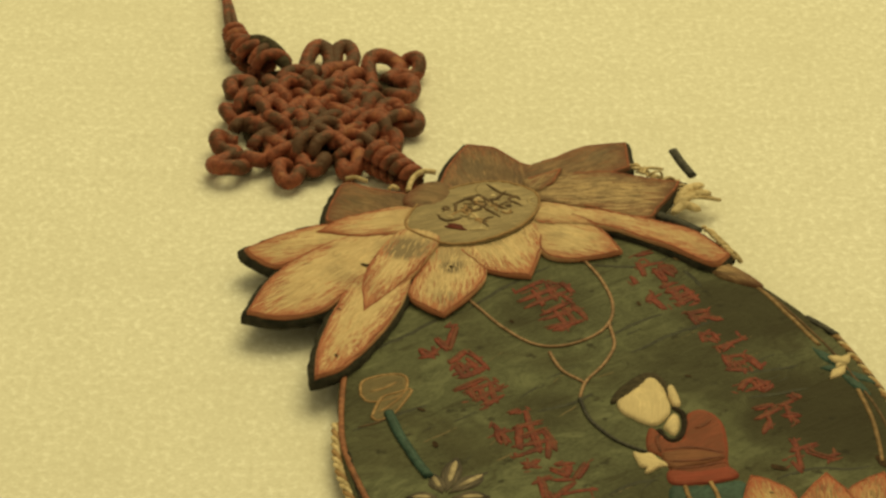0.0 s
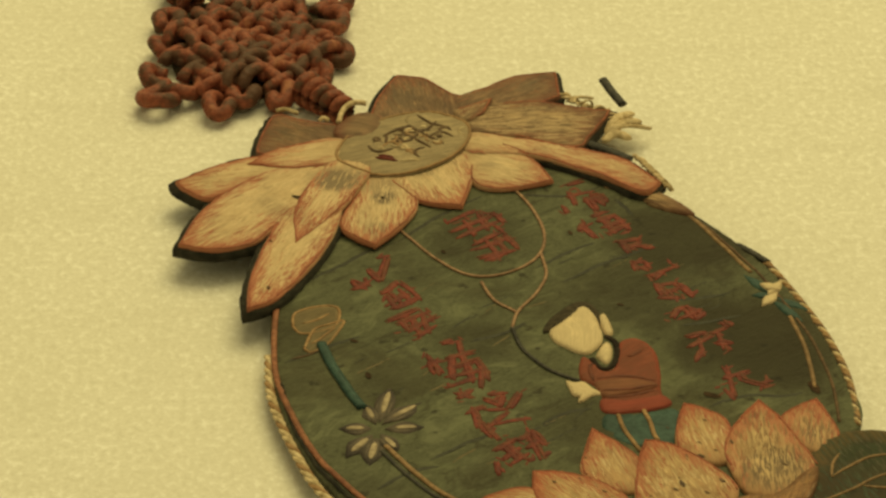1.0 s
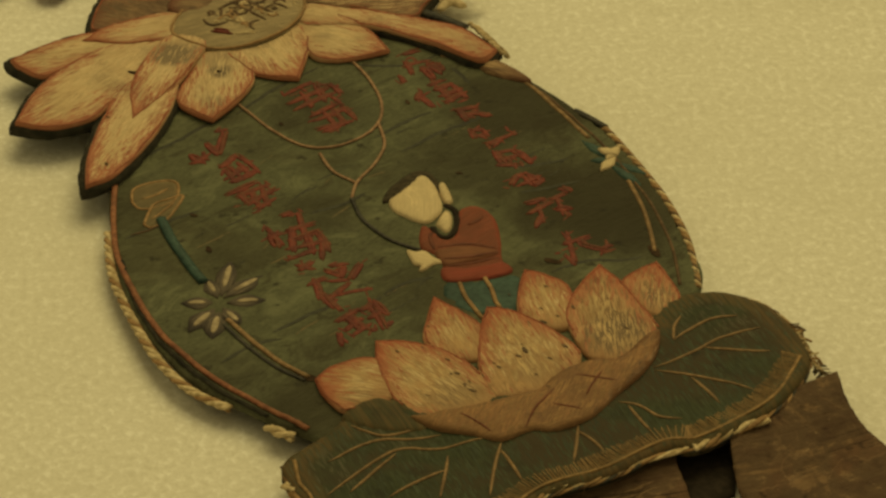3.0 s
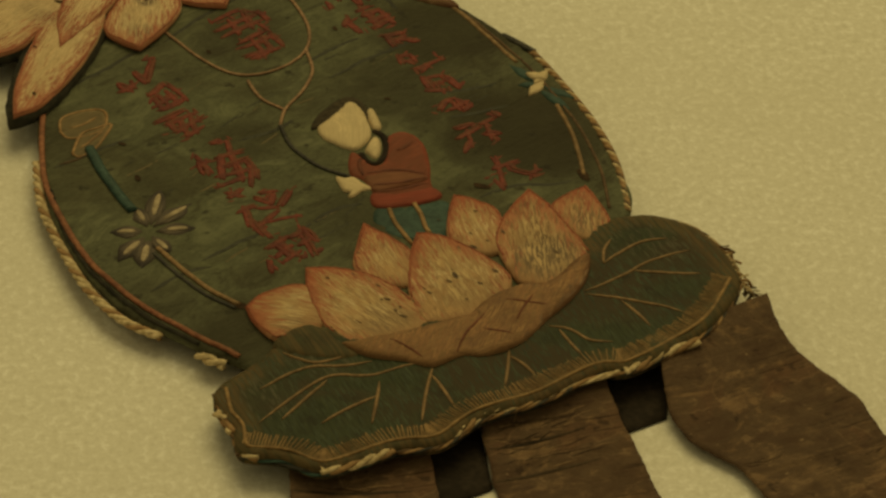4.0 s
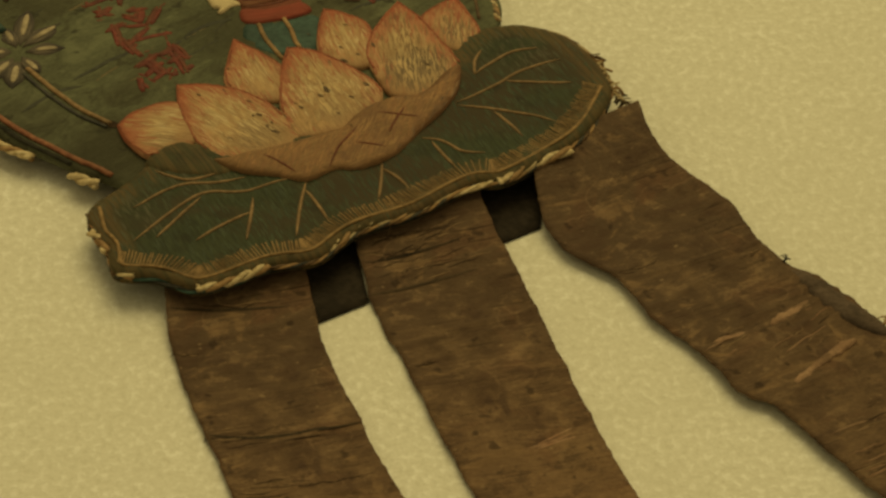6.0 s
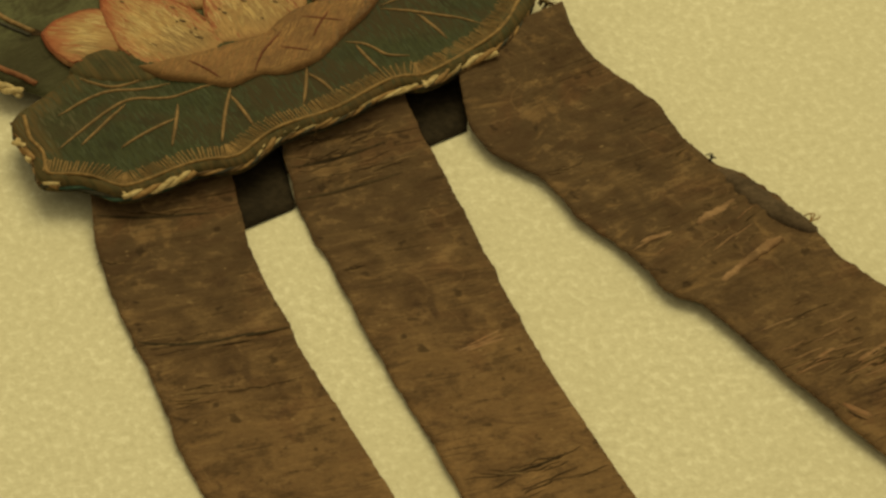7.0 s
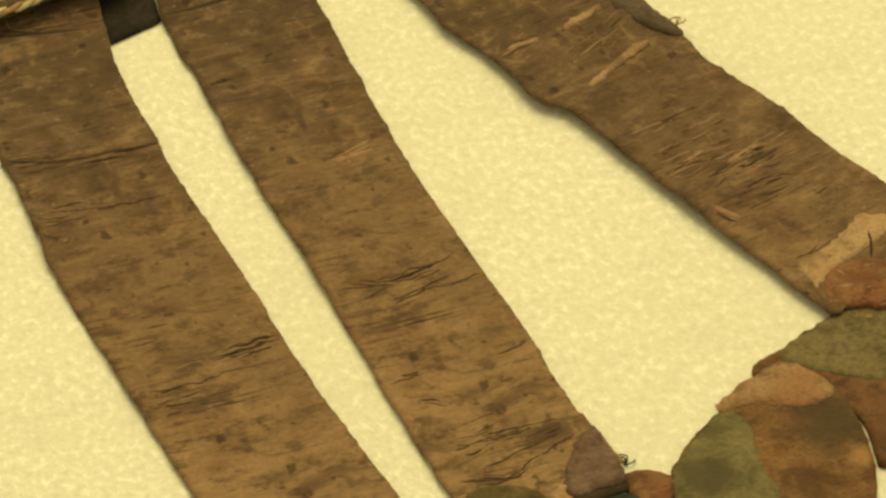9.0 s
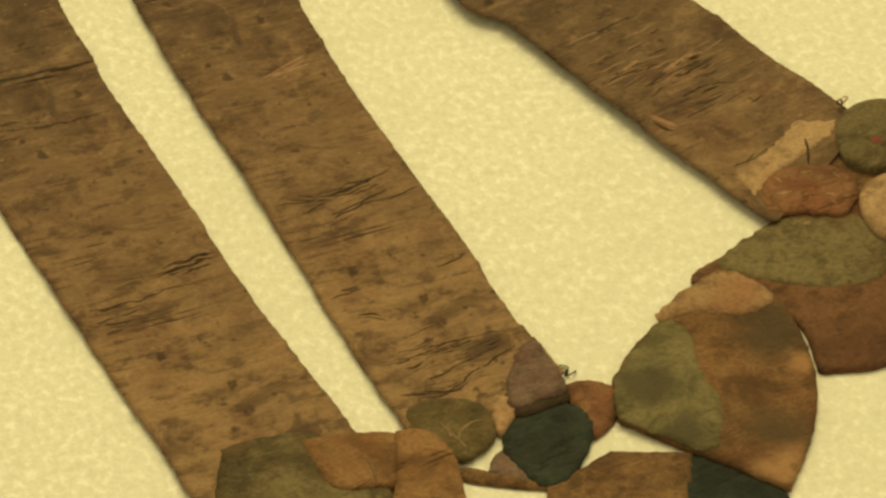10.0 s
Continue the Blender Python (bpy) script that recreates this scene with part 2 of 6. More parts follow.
def stitch_mat(name, a, b, stains=()):
    """Single silk threads, each of its own shade; stains: place, reach and strength of soiled spots."""
    n = Nodes(name, 0.6, specular=0.25)
    shade = n.tree.nodes.new("ShaderNodeNewGeometry").outputs["Random Per Island"]
    soil_dark = n.noise(130, detail=5, rough=0.65, distort=0.8)
    broad = n.noise(55, detail=5, rough=0.65, distort=0.6)
    c = n.mix(shade, a, b)
    c = n.mix(n.ramp(soil_dark, 0.49, 0.64, 0, 0.65), c, a)
    c = n.mix(n.ramp(broad, 0.52, 0.66, 0, 0.6), c, tuple(0.62 * v for v in a))
    for x, y, reach, depth in stains:
        c = n.mix(n.math("MULTIPLY", n.near(x, y, 7, reach, soil_dark), depth), c, (0.15, 0.105, 0.062))
    return n.done(n.mix(n.ramp(n.noise(420, detail=3), 0.62, 0.74, 0, 0.4), c, tuple(0.35 * v for v in a)))


CROWN_STAINS = ((-15.0, 75.3, 6.0, 0.85), (-9.1, 66.1, 3.2, 0.9), (-8.5, 72.5, 5.0, 0.5), (1.3, 75.0, 4.0, 0.5), (-13.5, 55.5, 3.0, 0.5), (14.0, 72.0, 3.0, 0.4))
PAPER = paper()
STITCH_CREAM = stitch_mat("cream_stitches", (0.47, 0.325, 0.175), (0.66, 0.49, 0.285), CROWN_STAINS)
STITCH_RED = stitch_mat("red_stitches", (0.30, 0.080, 0.042), (0.50, 0.22, 0.115))
STITCH_BROWN = stitch_mat("brown_stitches", (0.15, 0.088, 0.046), (0.60, 0.43, 0.24))
STITCH_RUST = stitch_mat("rust_stitches", (0.14, 0.055, 0.028), (0.32, 0.145, 0.072))
STITCH_PALE = stitch_mat("pale_cream_stitches", (0.54, 0.395, 0.22), (0.68, 0.525, 0.315), CROWN_STAINS)
STITCH_DARK = stitch_mat("dark_stitches", (0.10, 0.056, 0.03), (0.31, 0.185, 0.098), ((-20.0, 100.0, 6.0, 0.6), (8.0, 104.0, 6.0, 0.6), (34.0, 103.0, 6.0, 0.6)))
STITCH_LOTUS = stitch_mat("ochre_stitches", (0.36, 0.21, 0.098), (0.51, 0.325, 0.155), ((21.0, -45.0, 7.0, 0.75), (-10.5, -53.0, 6.0, 0.6), (27.0, -40.0, 6.0, 0.6), (34.0, -37.0, 6.0, 0.6), (-26.0, -48.0, 4.0, 0.6), (4.0, -52.0, 4.0, 0.35)))
STITCH_SOILED = stitch_mat("soiled_ochre_stitches", (0.20, 0.112, 0.050), (0.42, 0.265, 0.125), ((22.0, -47.0, 8.0, 0.7), (34.0, -38.0, 6.0, 0.6)))
STITCH_GREEN = stitch_mat("green_stitches", (0.022, 0.034, 0.017), (0.050, 0.070, 0.034), ((43.0, -48.0, 10.0, 0.35), (-40.0, -66.0, 9.0, 0.3), (-24.0, -60.0, 8.0, 0.3)))
STITCH_FOLD = stitch_mat("tan_stitches", (0.19, 0.088, 0.037), (0.36, 0.19, 0.08))
PETAL = silk_petal("cream_petal_silk", (0.64, 0.485, 0.28), (0.40, 0.15, 0.08), (0.34, 0.215, 0.115), 2.2, 0.6, 0.72)
PETAL_BROWN = silk_petal("brown_petal_silk", (0.52, 0.36, 0.19), (0.13, 0.055, 0.03), (0.09, 0.052, 0.03), 2.4, 0.9)
PETAL_DARK = silk_petal("dark_petal_silk", (0.30, 0.19, 0.105), (0.17, 0.07, 0.04), (0.10, 0.06, 0.035), 1.8, 0.85)
LOTUS = silk_petal("lotus_petal_silk", (0.56, 0.40, 0.21), (0.36, 0.09, 0.045), (0.27, 0.16, 0.075), 2.6, 0.6, 0.72)
FOLD = silk_petal("rolled_lotus_silk", (0.33, 0.19, 0.088), (0.16, 0.075, 0.035), (0.22, 0.12, 0.055), 0.9, 0.8)
MEDALLION = silk_petal("medallion_silk", (0.40, 0.31, 0.18), (0.30, 0.22, 0.12), (0.24, 0.18, 0.10), 0.8, 0.6)
GREEN = green_silk()
LEAF = leaf_silk()
BACKING = thread_mat("black_green_backing", (0.016, 0.016, 0.012), (0.045, 0.041, 0.029), scale=500, rough=0.9)
BLACK = thread_mat("matt_black", (0.021, 0.016, 0.012), (0.037, 0.028, 0.020), rough=1.0)
CRACK = thread_mat("dark_crack", (0.036, 0.021, 0.012), (0.062, 0.037, 0.020), rough=0.95)
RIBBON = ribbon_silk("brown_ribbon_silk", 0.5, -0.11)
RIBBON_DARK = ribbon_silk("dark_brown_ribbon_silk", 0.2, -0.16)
CURL = old_cloth("grey_brown_cloth", (0.105, 0.074, 0.056), (0.17, 0.12, 0.088), (0.20, 0.145, 0.11), 0.4)
BARE = old_cloth("pinkish_bare_cloth", (0.29, 0.17, 0.105), (0.41, 0.26, 0.165), (0.46, 0.31, 0.2), 0.3)
CREAM = thread_mat("cream_thread", (0.42, 0.31, 0.16), (0.72, 0.58, 0.36))
DARKCORD = thread_mat("dark_thread", (0.03, 0.03, 0.028), (0.07, 0.065, 0.05))
GOLD = thread_mat("tan_couched_thread", (0.26, 0.15, 0.065), (0.40, 0.25, 0.12))
COMB = thread_mat("brown_tan_thread", (0.20, 0.12, 0.050), (0.35, 0.22, 0.098))
PETAL_THREAD = thread_mat("petal_outline_thread", (0.24, 0.062, 0.034), (0.40, 0.135, 0.070))
LOOSE = thread_mat("brown_loose_fibre", (0.15, 0.092, 0.046), (0.25, 0.158, 0.08))
VEIN = thread_mat("dull_tan_thread", (0.20, 0.122, 0.058), (0.33, 0.21, 0.105))
RED = thread_mat("red_thread", (0.115, 0.022, 0.015), (0.215, 0.043, 0.027))
ROBE = silk_petal("red_robe_silk", (0.215, 0.058, 0.03), (0.26, 0.055, 0.03), (0.16, 0.05, 0.025), 0.5, 0.6, 0.75)
HEM = silk_petal("red_hem_silk", (0.27, 0.052, 0.030), (0.20, 0.04, 0.025), (0.19, 0.045, 0.025), 0.4, 0.5, 0.8)
SLEEVE = silk_petal("brown_red_silk", (0.22, 0.085, 0.042), (0.15, 0.05, 0.026), (0.15, 0.06, 0.03), 0.5, 0.6, 0.8)
DARKBROWN = thread_mat("dark_brown_silk", (0.032, 0.025, 0.016), (0.075, 0.060, 0.037), rough=0.9)
IVORY = silk_petal("ivory_silk", (0.66, 0.53, 0.32), (0.55, 0.42, 0.25), (0.55, 0.42, 0.25), 0.2, 0.25, 0.85)
TEAL = thread_mat("teal_thread", (0.026, 0.06, 0.052), (0.048, 0.10, 0.085))
GREY = silk_petal("grey_flower_silk", (0.20, 0.16, 0.115), (0.030, 0.024, 0.022), (0.07, 0.056, 0.042), 1.9, 0.9)
PALEGREY = thread_mat("pale_grey_thread", (0.26, 0.205, 0.13), (0.46, 0.37, 0.24), scale=500)
TANBUD = silk_petal("tan_bud_silk", (0.20, 0.15, 0.075), (0.24, 0.17, 0.085), (0.12, 0.10, 0.052), 0.5, 0.7)
thread_red_tan = thread_mat("faded_red_thread", (0.20, 0.072, 0.040), (0.34, 0.145, 0.075))
PINKCORD = thread_mat("pale_pink_thread", (0.24, 0.135, 0.078), (0.40, 0.255, 0.155))
DARKRED = thread_mat("dark_red_brown_thread", (0.11, 0.03, 0.016), (0.17, 0.05, 0.025))
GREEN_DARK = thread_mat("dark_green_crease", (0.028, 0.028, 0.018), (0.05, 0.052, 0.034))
PATCH_TAN = old_cloth("tan_cloth", (0.34, 0.205, 0.11), (0.48, 0.32, 0.185), (0.52, 0.36, 0.22), 0.4)
PATCH_RUST = old_cloth("rust_cloth", (0.17, 0.075, 0.04), (0.30, 0.15, 0.075), (0.36, 0.2, 0.11))
PATCH_ORANGE = old_cloth("orange_brown_cloth", (0.22, 0.11, 0.05), (0.33, 0.18, 0.08), (0.36, 0.22, 0.11))
FAN_BROWN = old_cloth("brown_patched_cloth", (0.085, 0.048, 0.026), (0.27, 0.145, 0.065), (0.32, 0.19, 0.09), 0.6)
FAN_OLIVE = old_cloth("olive_cloth", (0.095, 0.068, 0.035), (0.205, 0.158, 0.08), (0.25, 0.2, 0.1), 0.4)
OLIVE_BROWN = old_cloth("olive_brown_cloth", (0.105, 0.075, 0.034), (0.185, 0.135, 0.062), (0.23, 0.17, 0.085), 0.4)
FAN_STAINED = old_cloth("stained_brown_cloth", (0.13, 0.068, 0.033), (0.245, 0.128, 0.057), (0.34, 0.2, 0.095), 0.4, (((27.5, -235.6), 0.0085, (0.06, 0.042, 0.024)), ((16.1, -254.6), 0.0055, (0.085, 0.055, 0.03)), ((12.6, -262.9), 0.006, (0.36, 0.20, 0.10)), ((26.9, -245.1), 0.003, (0.34, 0.18, 0.085))))
OLIVE_STAINED = old_cloth("stained_olive_cloth", (0.13, 0.105, 0.05), (0.235, 0.195, 0.098), (0.28, 0.23, 0.12), 0.3, (((5.5, -237.5), 0.006, (0.075, 0.062, 0.034)), ((4.6, -248.5), 0.0045, (0.08, 0.066, 0.036))))
FAN_RED = old_cloth("red_brown_cloth", (0.115, 0.054, 0.029), (0.18, 0.088, 0.045), (0.22, 0.115, 0.06), 0.3)
PATCH_FAN = old_cloth("faded_tan_cloth", (0.26, 0.15, 0.078), (0.37, 0.23, 0.125), (0.42, 0.27, 0.15), 0.3)
FAN_DARK = old_cloth("dark_brown_cloth", (0.05, 0.036, 0.022), (0.085, 0.056, 0.032), (0.11, 0.07, 0.04))
FAN_PLUM = old_cloth("purple_grey_cloth", (0.13, 0.080, 0.065), (0.25, 0.165, 0.125), (0.28, 0.19, 0.15))
FAN_TEAL = old_cloth("dark_teal_cloth", (0.028, 0.034, 0.028), (0.05, 0.06, 0.045), (0.065, 0.075, 0.055))


def knot_cord():
    n = Nodes("russet_silk_cord", 0.6, specular=0.3)
    braid = n.noise(900, detail=3)
    band = n.noise(140, detail=4, rough=0.6, distort=0.8)
    c = n.mix(n.ramp(braid, 0.3, 0.7), (0.16, 0.042, 0.022), (0.29, 0.080, 0.040))
    c = n.mix(n.ramp(band, 0.47, 0.57, 0, 0.85), c, (0.066, 0.036, 0.019))
    c = n.mix(n.ramp(band, 0.42, 0.32, 0, 0.75), c, (0.36, 0.145, 0.068))
    return n.done(c, n.math("ADD", braid, n.math("MULTIPLY", band, 0.5)), 0.0005, 0.8)


KNOTCORD = knot_cord()
BROWNCORD = thread_mat("brown_thread", (0.075, 0.042, 0.02), (0.15, 0.09, 0.045))


# ---- shapes: all lengths below in millimetres, in the pendant's own plan ----
MM = 0.001
flatten = 0.65  # how far the padded embroidery has been pressed down with age


def catmull(points, closed=False, sharp=(), step=8):
    """A smooth line through the points; the line has a corner at those in sharp."""
    p = [np.array(q, float) for q in points]
    n = len(p)
    tangent = []
    for i in range(n):
        if i in sharp:
            tangent.append(None)
        elif closed:
            tangent.append((p[(i + 1) % n] - p[i - 1]) / 2)
        else:
            tangent.append((p[min(i + 1, n - 1)] - p[max(i - 1, 0)]) / 2)
    out = []
    for i in range(n if closed else n - 1):
        a, b = p[i], p[(i + 1) % n]
        ta = tangent[i] if tangent[i] is not None else (b - a) * 0.7
        tb = tangent[(i + 1) % n] if tangent[(i + 1) % n] is not None else (b - a) * 0.7
        for k in range(step):
            s = k / step
            out.append((2 * s**3 - 3 * s**2 + 1) * a + (s**3 - 2 * s**2 + s) * ta + (3 * s**2 - 2 * s**3) * b + (s**3 - s**2) * tb)
    if not closed:
        out.append(p[-1])
    return np.array(out)


def resample(line, gap, closed=False):
    q = np.vstack([line, line[:1]]) if closed else line
    d = np.concatenate([[0], np.cumsum(np.linalg.norm(np.diff(q, axis=0), axis=1))])
    n = max(4, int(d[-1] / gap))
    s = np.linspace(0, d[-1], n + 1)
    r = np.stack([np.interp(s, d, q[:, k]) for k in range(q.shape[1])], 1)
    return r[:-1] if closed else r


def inside(points, ring):
    x, y = points[:, 0], points[:, 1]
    hit = np.zeros(len(points), bool)
    for (ax, ay), (bx, by) in zip(ring, np.roll(ring, -1, 0)):
        if ay != by:
            hit ^= ((ay > y) != (by > y)) & (x < (bx - ax) * (y - ay) / (by - ay) + ax)
    return hit


def distance(points, ring):
    best = np.full(len(points), 1e9)
    for a, b in zip(ring, np.roll(ring, -1, 0)):
        ab = b - a
        s = np.clip((points - a) @ ab / (ab @ ab + 1e-12), 0, 1)
        best = np.minimum(best, np.linalg.norm(points - a - s[:, None] * ab, axis=1))
    return best


def mesh_object(name, verts, faces, material, parent, frame_matrix=None, label="", smooth=True):
    """Vertices in millimetres of the pendant's plan; frame_matrix gives the object its own axes."""
    inv = frame_matrix.inverted() if frame_matrix is not None else None
    pts = [Vector((v[0], v[1], v[2] * flatten)) * MM for v in verts]
    if inv is not None:
        pts = [inv @ v for v in pts]
    me = bpy.data.meshes.new(name)
    me.from_pydata([tuple(v) for v in pts], [], faces)
    me.materials.append(material)
    if smooth:
        me.polygons.foreach_set("use_smooth", [True] * len(me.polygons))
    me.update()
    ob = new(name, me)
    ob.parent = parent
    if parent is not None and parent is not pendant:
        ob.matrix_parent_inverse = frames[parent].inverted()
    m = frame_matrix if frame_matrix is not None else Matrix.Identity(4)
    ob.matrix_basis = m
    frames[ob] = m.copy() if (parent is None or parent is pendant) else m.copy()
    if label:
        tagged(ob, label)
    return ob


frames = {}


def plate(name, points, top, bottom, material, parent, axis=None, dome=0.6, edge=0.8, sharp=(), gap=1.0, bumpy=0.12, label="", closed_line=None, ragged=0.0):
    """A padded piece of cloth with that outline, its upper face at height top. axis: base and tip, along which its stitches run."""
    ring = closed_line if closed_line is not None else catmull(points, True, sharp)
    ring = resample(ring, gap * 0.8, True)
    if ragged:
        ring = ring + np.array([[noise.noise((x * 0.9, y * 0.9, 3.1)), noise.noise((x * 0.9, y * 0.9, 8.7))] for x, y in ring]) * ragged
    low, high = ring.min(0), ring.max(0)
    gx, gy = np.meshgrid(np.arange(low[0], high[0], gap), np.arange(low[1], high[1], gap))
    gx = gx + (np.arange(gx.shape[0]) % 2)[:, None] * gap / 2
    grid = np.stack([gx.ravel(), gy.ravel()], 1)
    grid = grid[inside(grid, ring)]
    if len(grid):
        grid = grid[distance(grid, ring) > gap * 0.45]
    flat = np.vstack([ring, grid]) if len(grid) else ring
    n = len(ring)
    coords, _, tris, _, _, _ = delaunay_2d_cdt([Vector(p) for p in flat], [], [list(range(n))], 1, 1e-7)
    flat = np.array([tuple(c) for c in coords])
    d = distance(flat, ring)
    deep = max(d.max(), 0.1)
    r = min(edge, deep)
    round_off = r * (1 - np.sqrt(np.clip(1 - (1 - np.minimum(d / r, 1)) ** 2, 0, 1)))
    z = top - round_off + dome * np.sin(np.minimum(d / deep, 1) * math.pi / 2)
    z = z + np.array([noise.noise((x * 0.16, y * 0.16, top)) * 2.0 + noise.noise((x * 0.55, y * 0.55, top)) for x, y in flat]) * bumpy
    verts = [(x, y, h) for (x, y), h in zip(flat, z)]
    faces = [tuple(t) for t in tris]
    area = sum((flat[t[1]][0] - flat[t[0]][0]) * (flat[t[2]][1] - flat[t[0]][1]) - (flat[t[1]][1] - flat[t[0]][1]) * (flat[t[2]][0] - flat[t[0]][0]) for t in tris)
    if area < 0:
        faces = [t[::-1] for t in faces]
    edges = {}
    for t in faces:
        for a, b in zip(t, t[1:] + t[:1]):
            edges[(a, b)] = True
    rim = list(d)
    base = {}
    for a, b in list(edges):
        if (b, a) not in edges:
            for v in (a, b):
                if v not in base:
                    base[v] = len(verts)
                    verts.append((flat[v][0], flat[v][1], bottom))
                    rim.append(0.0)
            faces.append((b, a, base[a], base[b]))
    m = None
    if axis is not None:
        (ax, ay), (bx, by) = axis
        m = Matrix.Translation((ax * MM, ay * MM, 0)) @ Matrix.Rotation(math.atan2(by - ay, bx - ax), 4, "Z")
    surfaces.append(BVHTree.FromPolygons([Vector(v) for v in verts], faces))
    ob = mesh_object(name, verts, faces, material, parent, m, label)
    att = ob.data.attributes.new("rim", "FLOAT", "POINT")
    att.data.foreach_set("value", np.array(rim, np.float32))
    along = np.ones(len(verts))
    if axis is not None:
        along = (np.array(verts)[:, :2] - axis[0]) @ (np.array(axis[1]) - axis[0])
        along = (along - along.min()) / (along.max() - along.min() + 1e-9)
    att = ob.data.attributes.new("tip", "FLOAT", "POINT")
    att.data.foreach_set("value", along.astype(np.float32))
    return ob


def grow(ring, by):
    """The outline pushed outwards."""
    t = np.roll(ring, -1, 0) - np.roll(ring, 1, 0)
    t = t / (np.linalg.norm(t, axis=1)[:, None] + 1e-9)
    turn = np.sum(ring[:, 0] * np.roll(ring[:, 1], -1) - ring[:, 1] * np.roll(ring[:, 0], -1))
    out = np.stack([t[:, 1], -t[:, 0]], 1) * (1 if turn > 0 else -1)
    return ring + out * by


surfaces = []


def surface_z(x, y):
    """Height of the uppermost piece built so far."""
    best = 0.0
    for tree in surfaces:
        place = tree.ray_cast(Vector((x, y, 60.0)), Vector((0, 0, -1)))[0]
        if place is not None:
            best = max(best, place.z)
    return best


def spot(name, centre, rx, ry, turn, material, parent, label="", lift=0.06):
    """A small worn mark that lies on what is below it."""
    n = 12
    verts = [(centre[0], centre[1], surface_z(*centre) + lift)]
    for k in range(n):
        w = 2 * math.pi * k / n
        r = 1 + 0.35 * noise.noise((centre[0] + math.cos(w), centre[1] + math.sin(w), 2.2))
        x, y = rx * r * math.cos(w), ry * r * math.sin(w)
        x, y = centre[0] + x * math.cos(turn) - y * math.sin(turn), centre[1] + x * math.sin(turn) + y * math.cos(turn)
        verts.append((x, y, surface_z(x, y) + lift))
    return mesh_object(name, verts, [(0, k + 1, (k + 1) % n + 1) for k in range(n)], material, parent, None, label)


def stitches(parent, ring, axis, main, edge, count, edge_width, seed, length=(2.0, 5.0), width=0.11):
    """Fine satin stitches laid along a piece, with others along its dyed edge."""
    pick = random.Random(seed)
    tree = surfaces[-1]
    ring = np.array(ring)
    base, tip = np.array(axis[0], float), np.array(axis[1], float)
    d = (tip - base) / np.linalg.norm(tip - base)
    low, high = ring.min(0), ring.max(0)
    points = np.array([(pick.uniform(low[0], high[0]), pick.uniform(low[1], high[1])) for _ in range(count * 3)])
    points = points[inside(points, ring)][:count]
    rim = distance(points, ring)
    span = float(np.linalg.norm(tip - base))
    verts, faces, slots = [], [], []
    for (x, y), e in zip(points, rim):
        w = pick.gauss(0, 0.09)
        t = np.array([d[0] * math.cos(w) - d[1] * math.sin(w), d[0] * math.sin(w) + d[1] * math.cos(w)])
        n = np.array([-t[1], t[0]])
        half = min(pick.uniform(*length) / 2, e * 1.6 + 0.5)
        up = ((np.array([x, y]) - base) @ d) / span
        row = []
        for q in (-1.0, -0.33, 0.33, 1.0):
            c = np.array([x, y]) + t * half * q
            place = tree.ray_cast(Vector((c[0], c[1], 60.0)), Vector((0, 0, -1)))[0]
            if place is None:
                break
            row.append((c, place.z))
        if len(row) < 4:
            continue
        k = len(verts)
        for (c, z), taper in zip(row, (0.25, 1, 1, 0.25)):
            verts += [(*(c - n * width * taper), z + 0.01), (*c, z + 0.07), (*(c + n * width * taper), z + 0.01)]
        for i in range(3):
            a = k + i * 3
            faces += [(a, a + 1, a + 4, a + 3), (a + 1, a + 2, a + 5, a + 4)]
            if i == 0:
                slot = 1 if e < edge_width * (0.3 + pick.random() ** 2 * 1.9) * (0.3 + up) else 0
                if slot == 0 and main in (STITCH_LOTUS, STITCH_CREAM) and pick.random() < (0.4 if main is STITCH_LOTUS else 0.75) - abs(up - 0.42) * 1.4:
                    slot = 2
            slots += [slot] * 2
    ob = mesh_object("satin_stitches", verts, faces, main, parent, None, "fine silk satin stitches")
    ob.data.materials.append(edge)
    ob.data.materials.append(STITCH_PALE)
    ob.data.polygons.foreach_set("material_index", slots)
    return tagged(ob, kind="stuff")


def tube(name, line, radius, material, parent, sides=7, closed=False, label="", taper=False, flat=1.0):
    """A cord along 3D points."""
    p = np.array(line, float)
    n = len(p)
    verts, faces = [], []
    for i in range(n):
        a = p[i - 1] if (i or closed) else p[i]
        b = p[(i + 1) % n] if (i < n - 1 or closed) else p[i]
        t = (b - a) / (np.linalg.norm(b - a) + 1e-9)
        side = np.cross(t, (0, 0, 1.0))
        if np.linalg.norm(side) < 0.15:
            side = np.cross(t, (0, 1.0, 0.2))
        side /= np.linalg.norm(side)
        up = np.cross(side, t)
        r = radius * (1 - 0.75 * abs(2 * i / (n - 1) - 1) ** 4) if taper else radius
        for k in range(sides):
            w = 2 * math.pi * k / sides
            verts.append(tuple(p[i] + r * (math.cos(w) * side + flat * math.sin(w) * up)))
    for i in range(n if closed else n - 1):
        for k in range(sides):
            a, b = i * sides + k, i * sides + (k + 1) % sides
            c, e = ((i + 1) % n) * sides + (k + 1) % sides, ((i + 1) % n) * sides + k
            faces.append((a, b, c, e))
    if not closed:
        faces += [tuple(range(sides))[::-1], tuple((n - 1) * sides + k for k in range(sides))]
    return mesh_object(name, verts, faces, material, parent, None, label)


def lay(points, height=0.3, gap=0.8, closed=False, z=None):
    """Plan points as a 3D line on the round panel, or at height z."""
    line = resample(catmull(points, closed), gap, closed)
    return np.array([(x, y, (surface_z(x, y) if z is None else z) + height) for x, y in line])


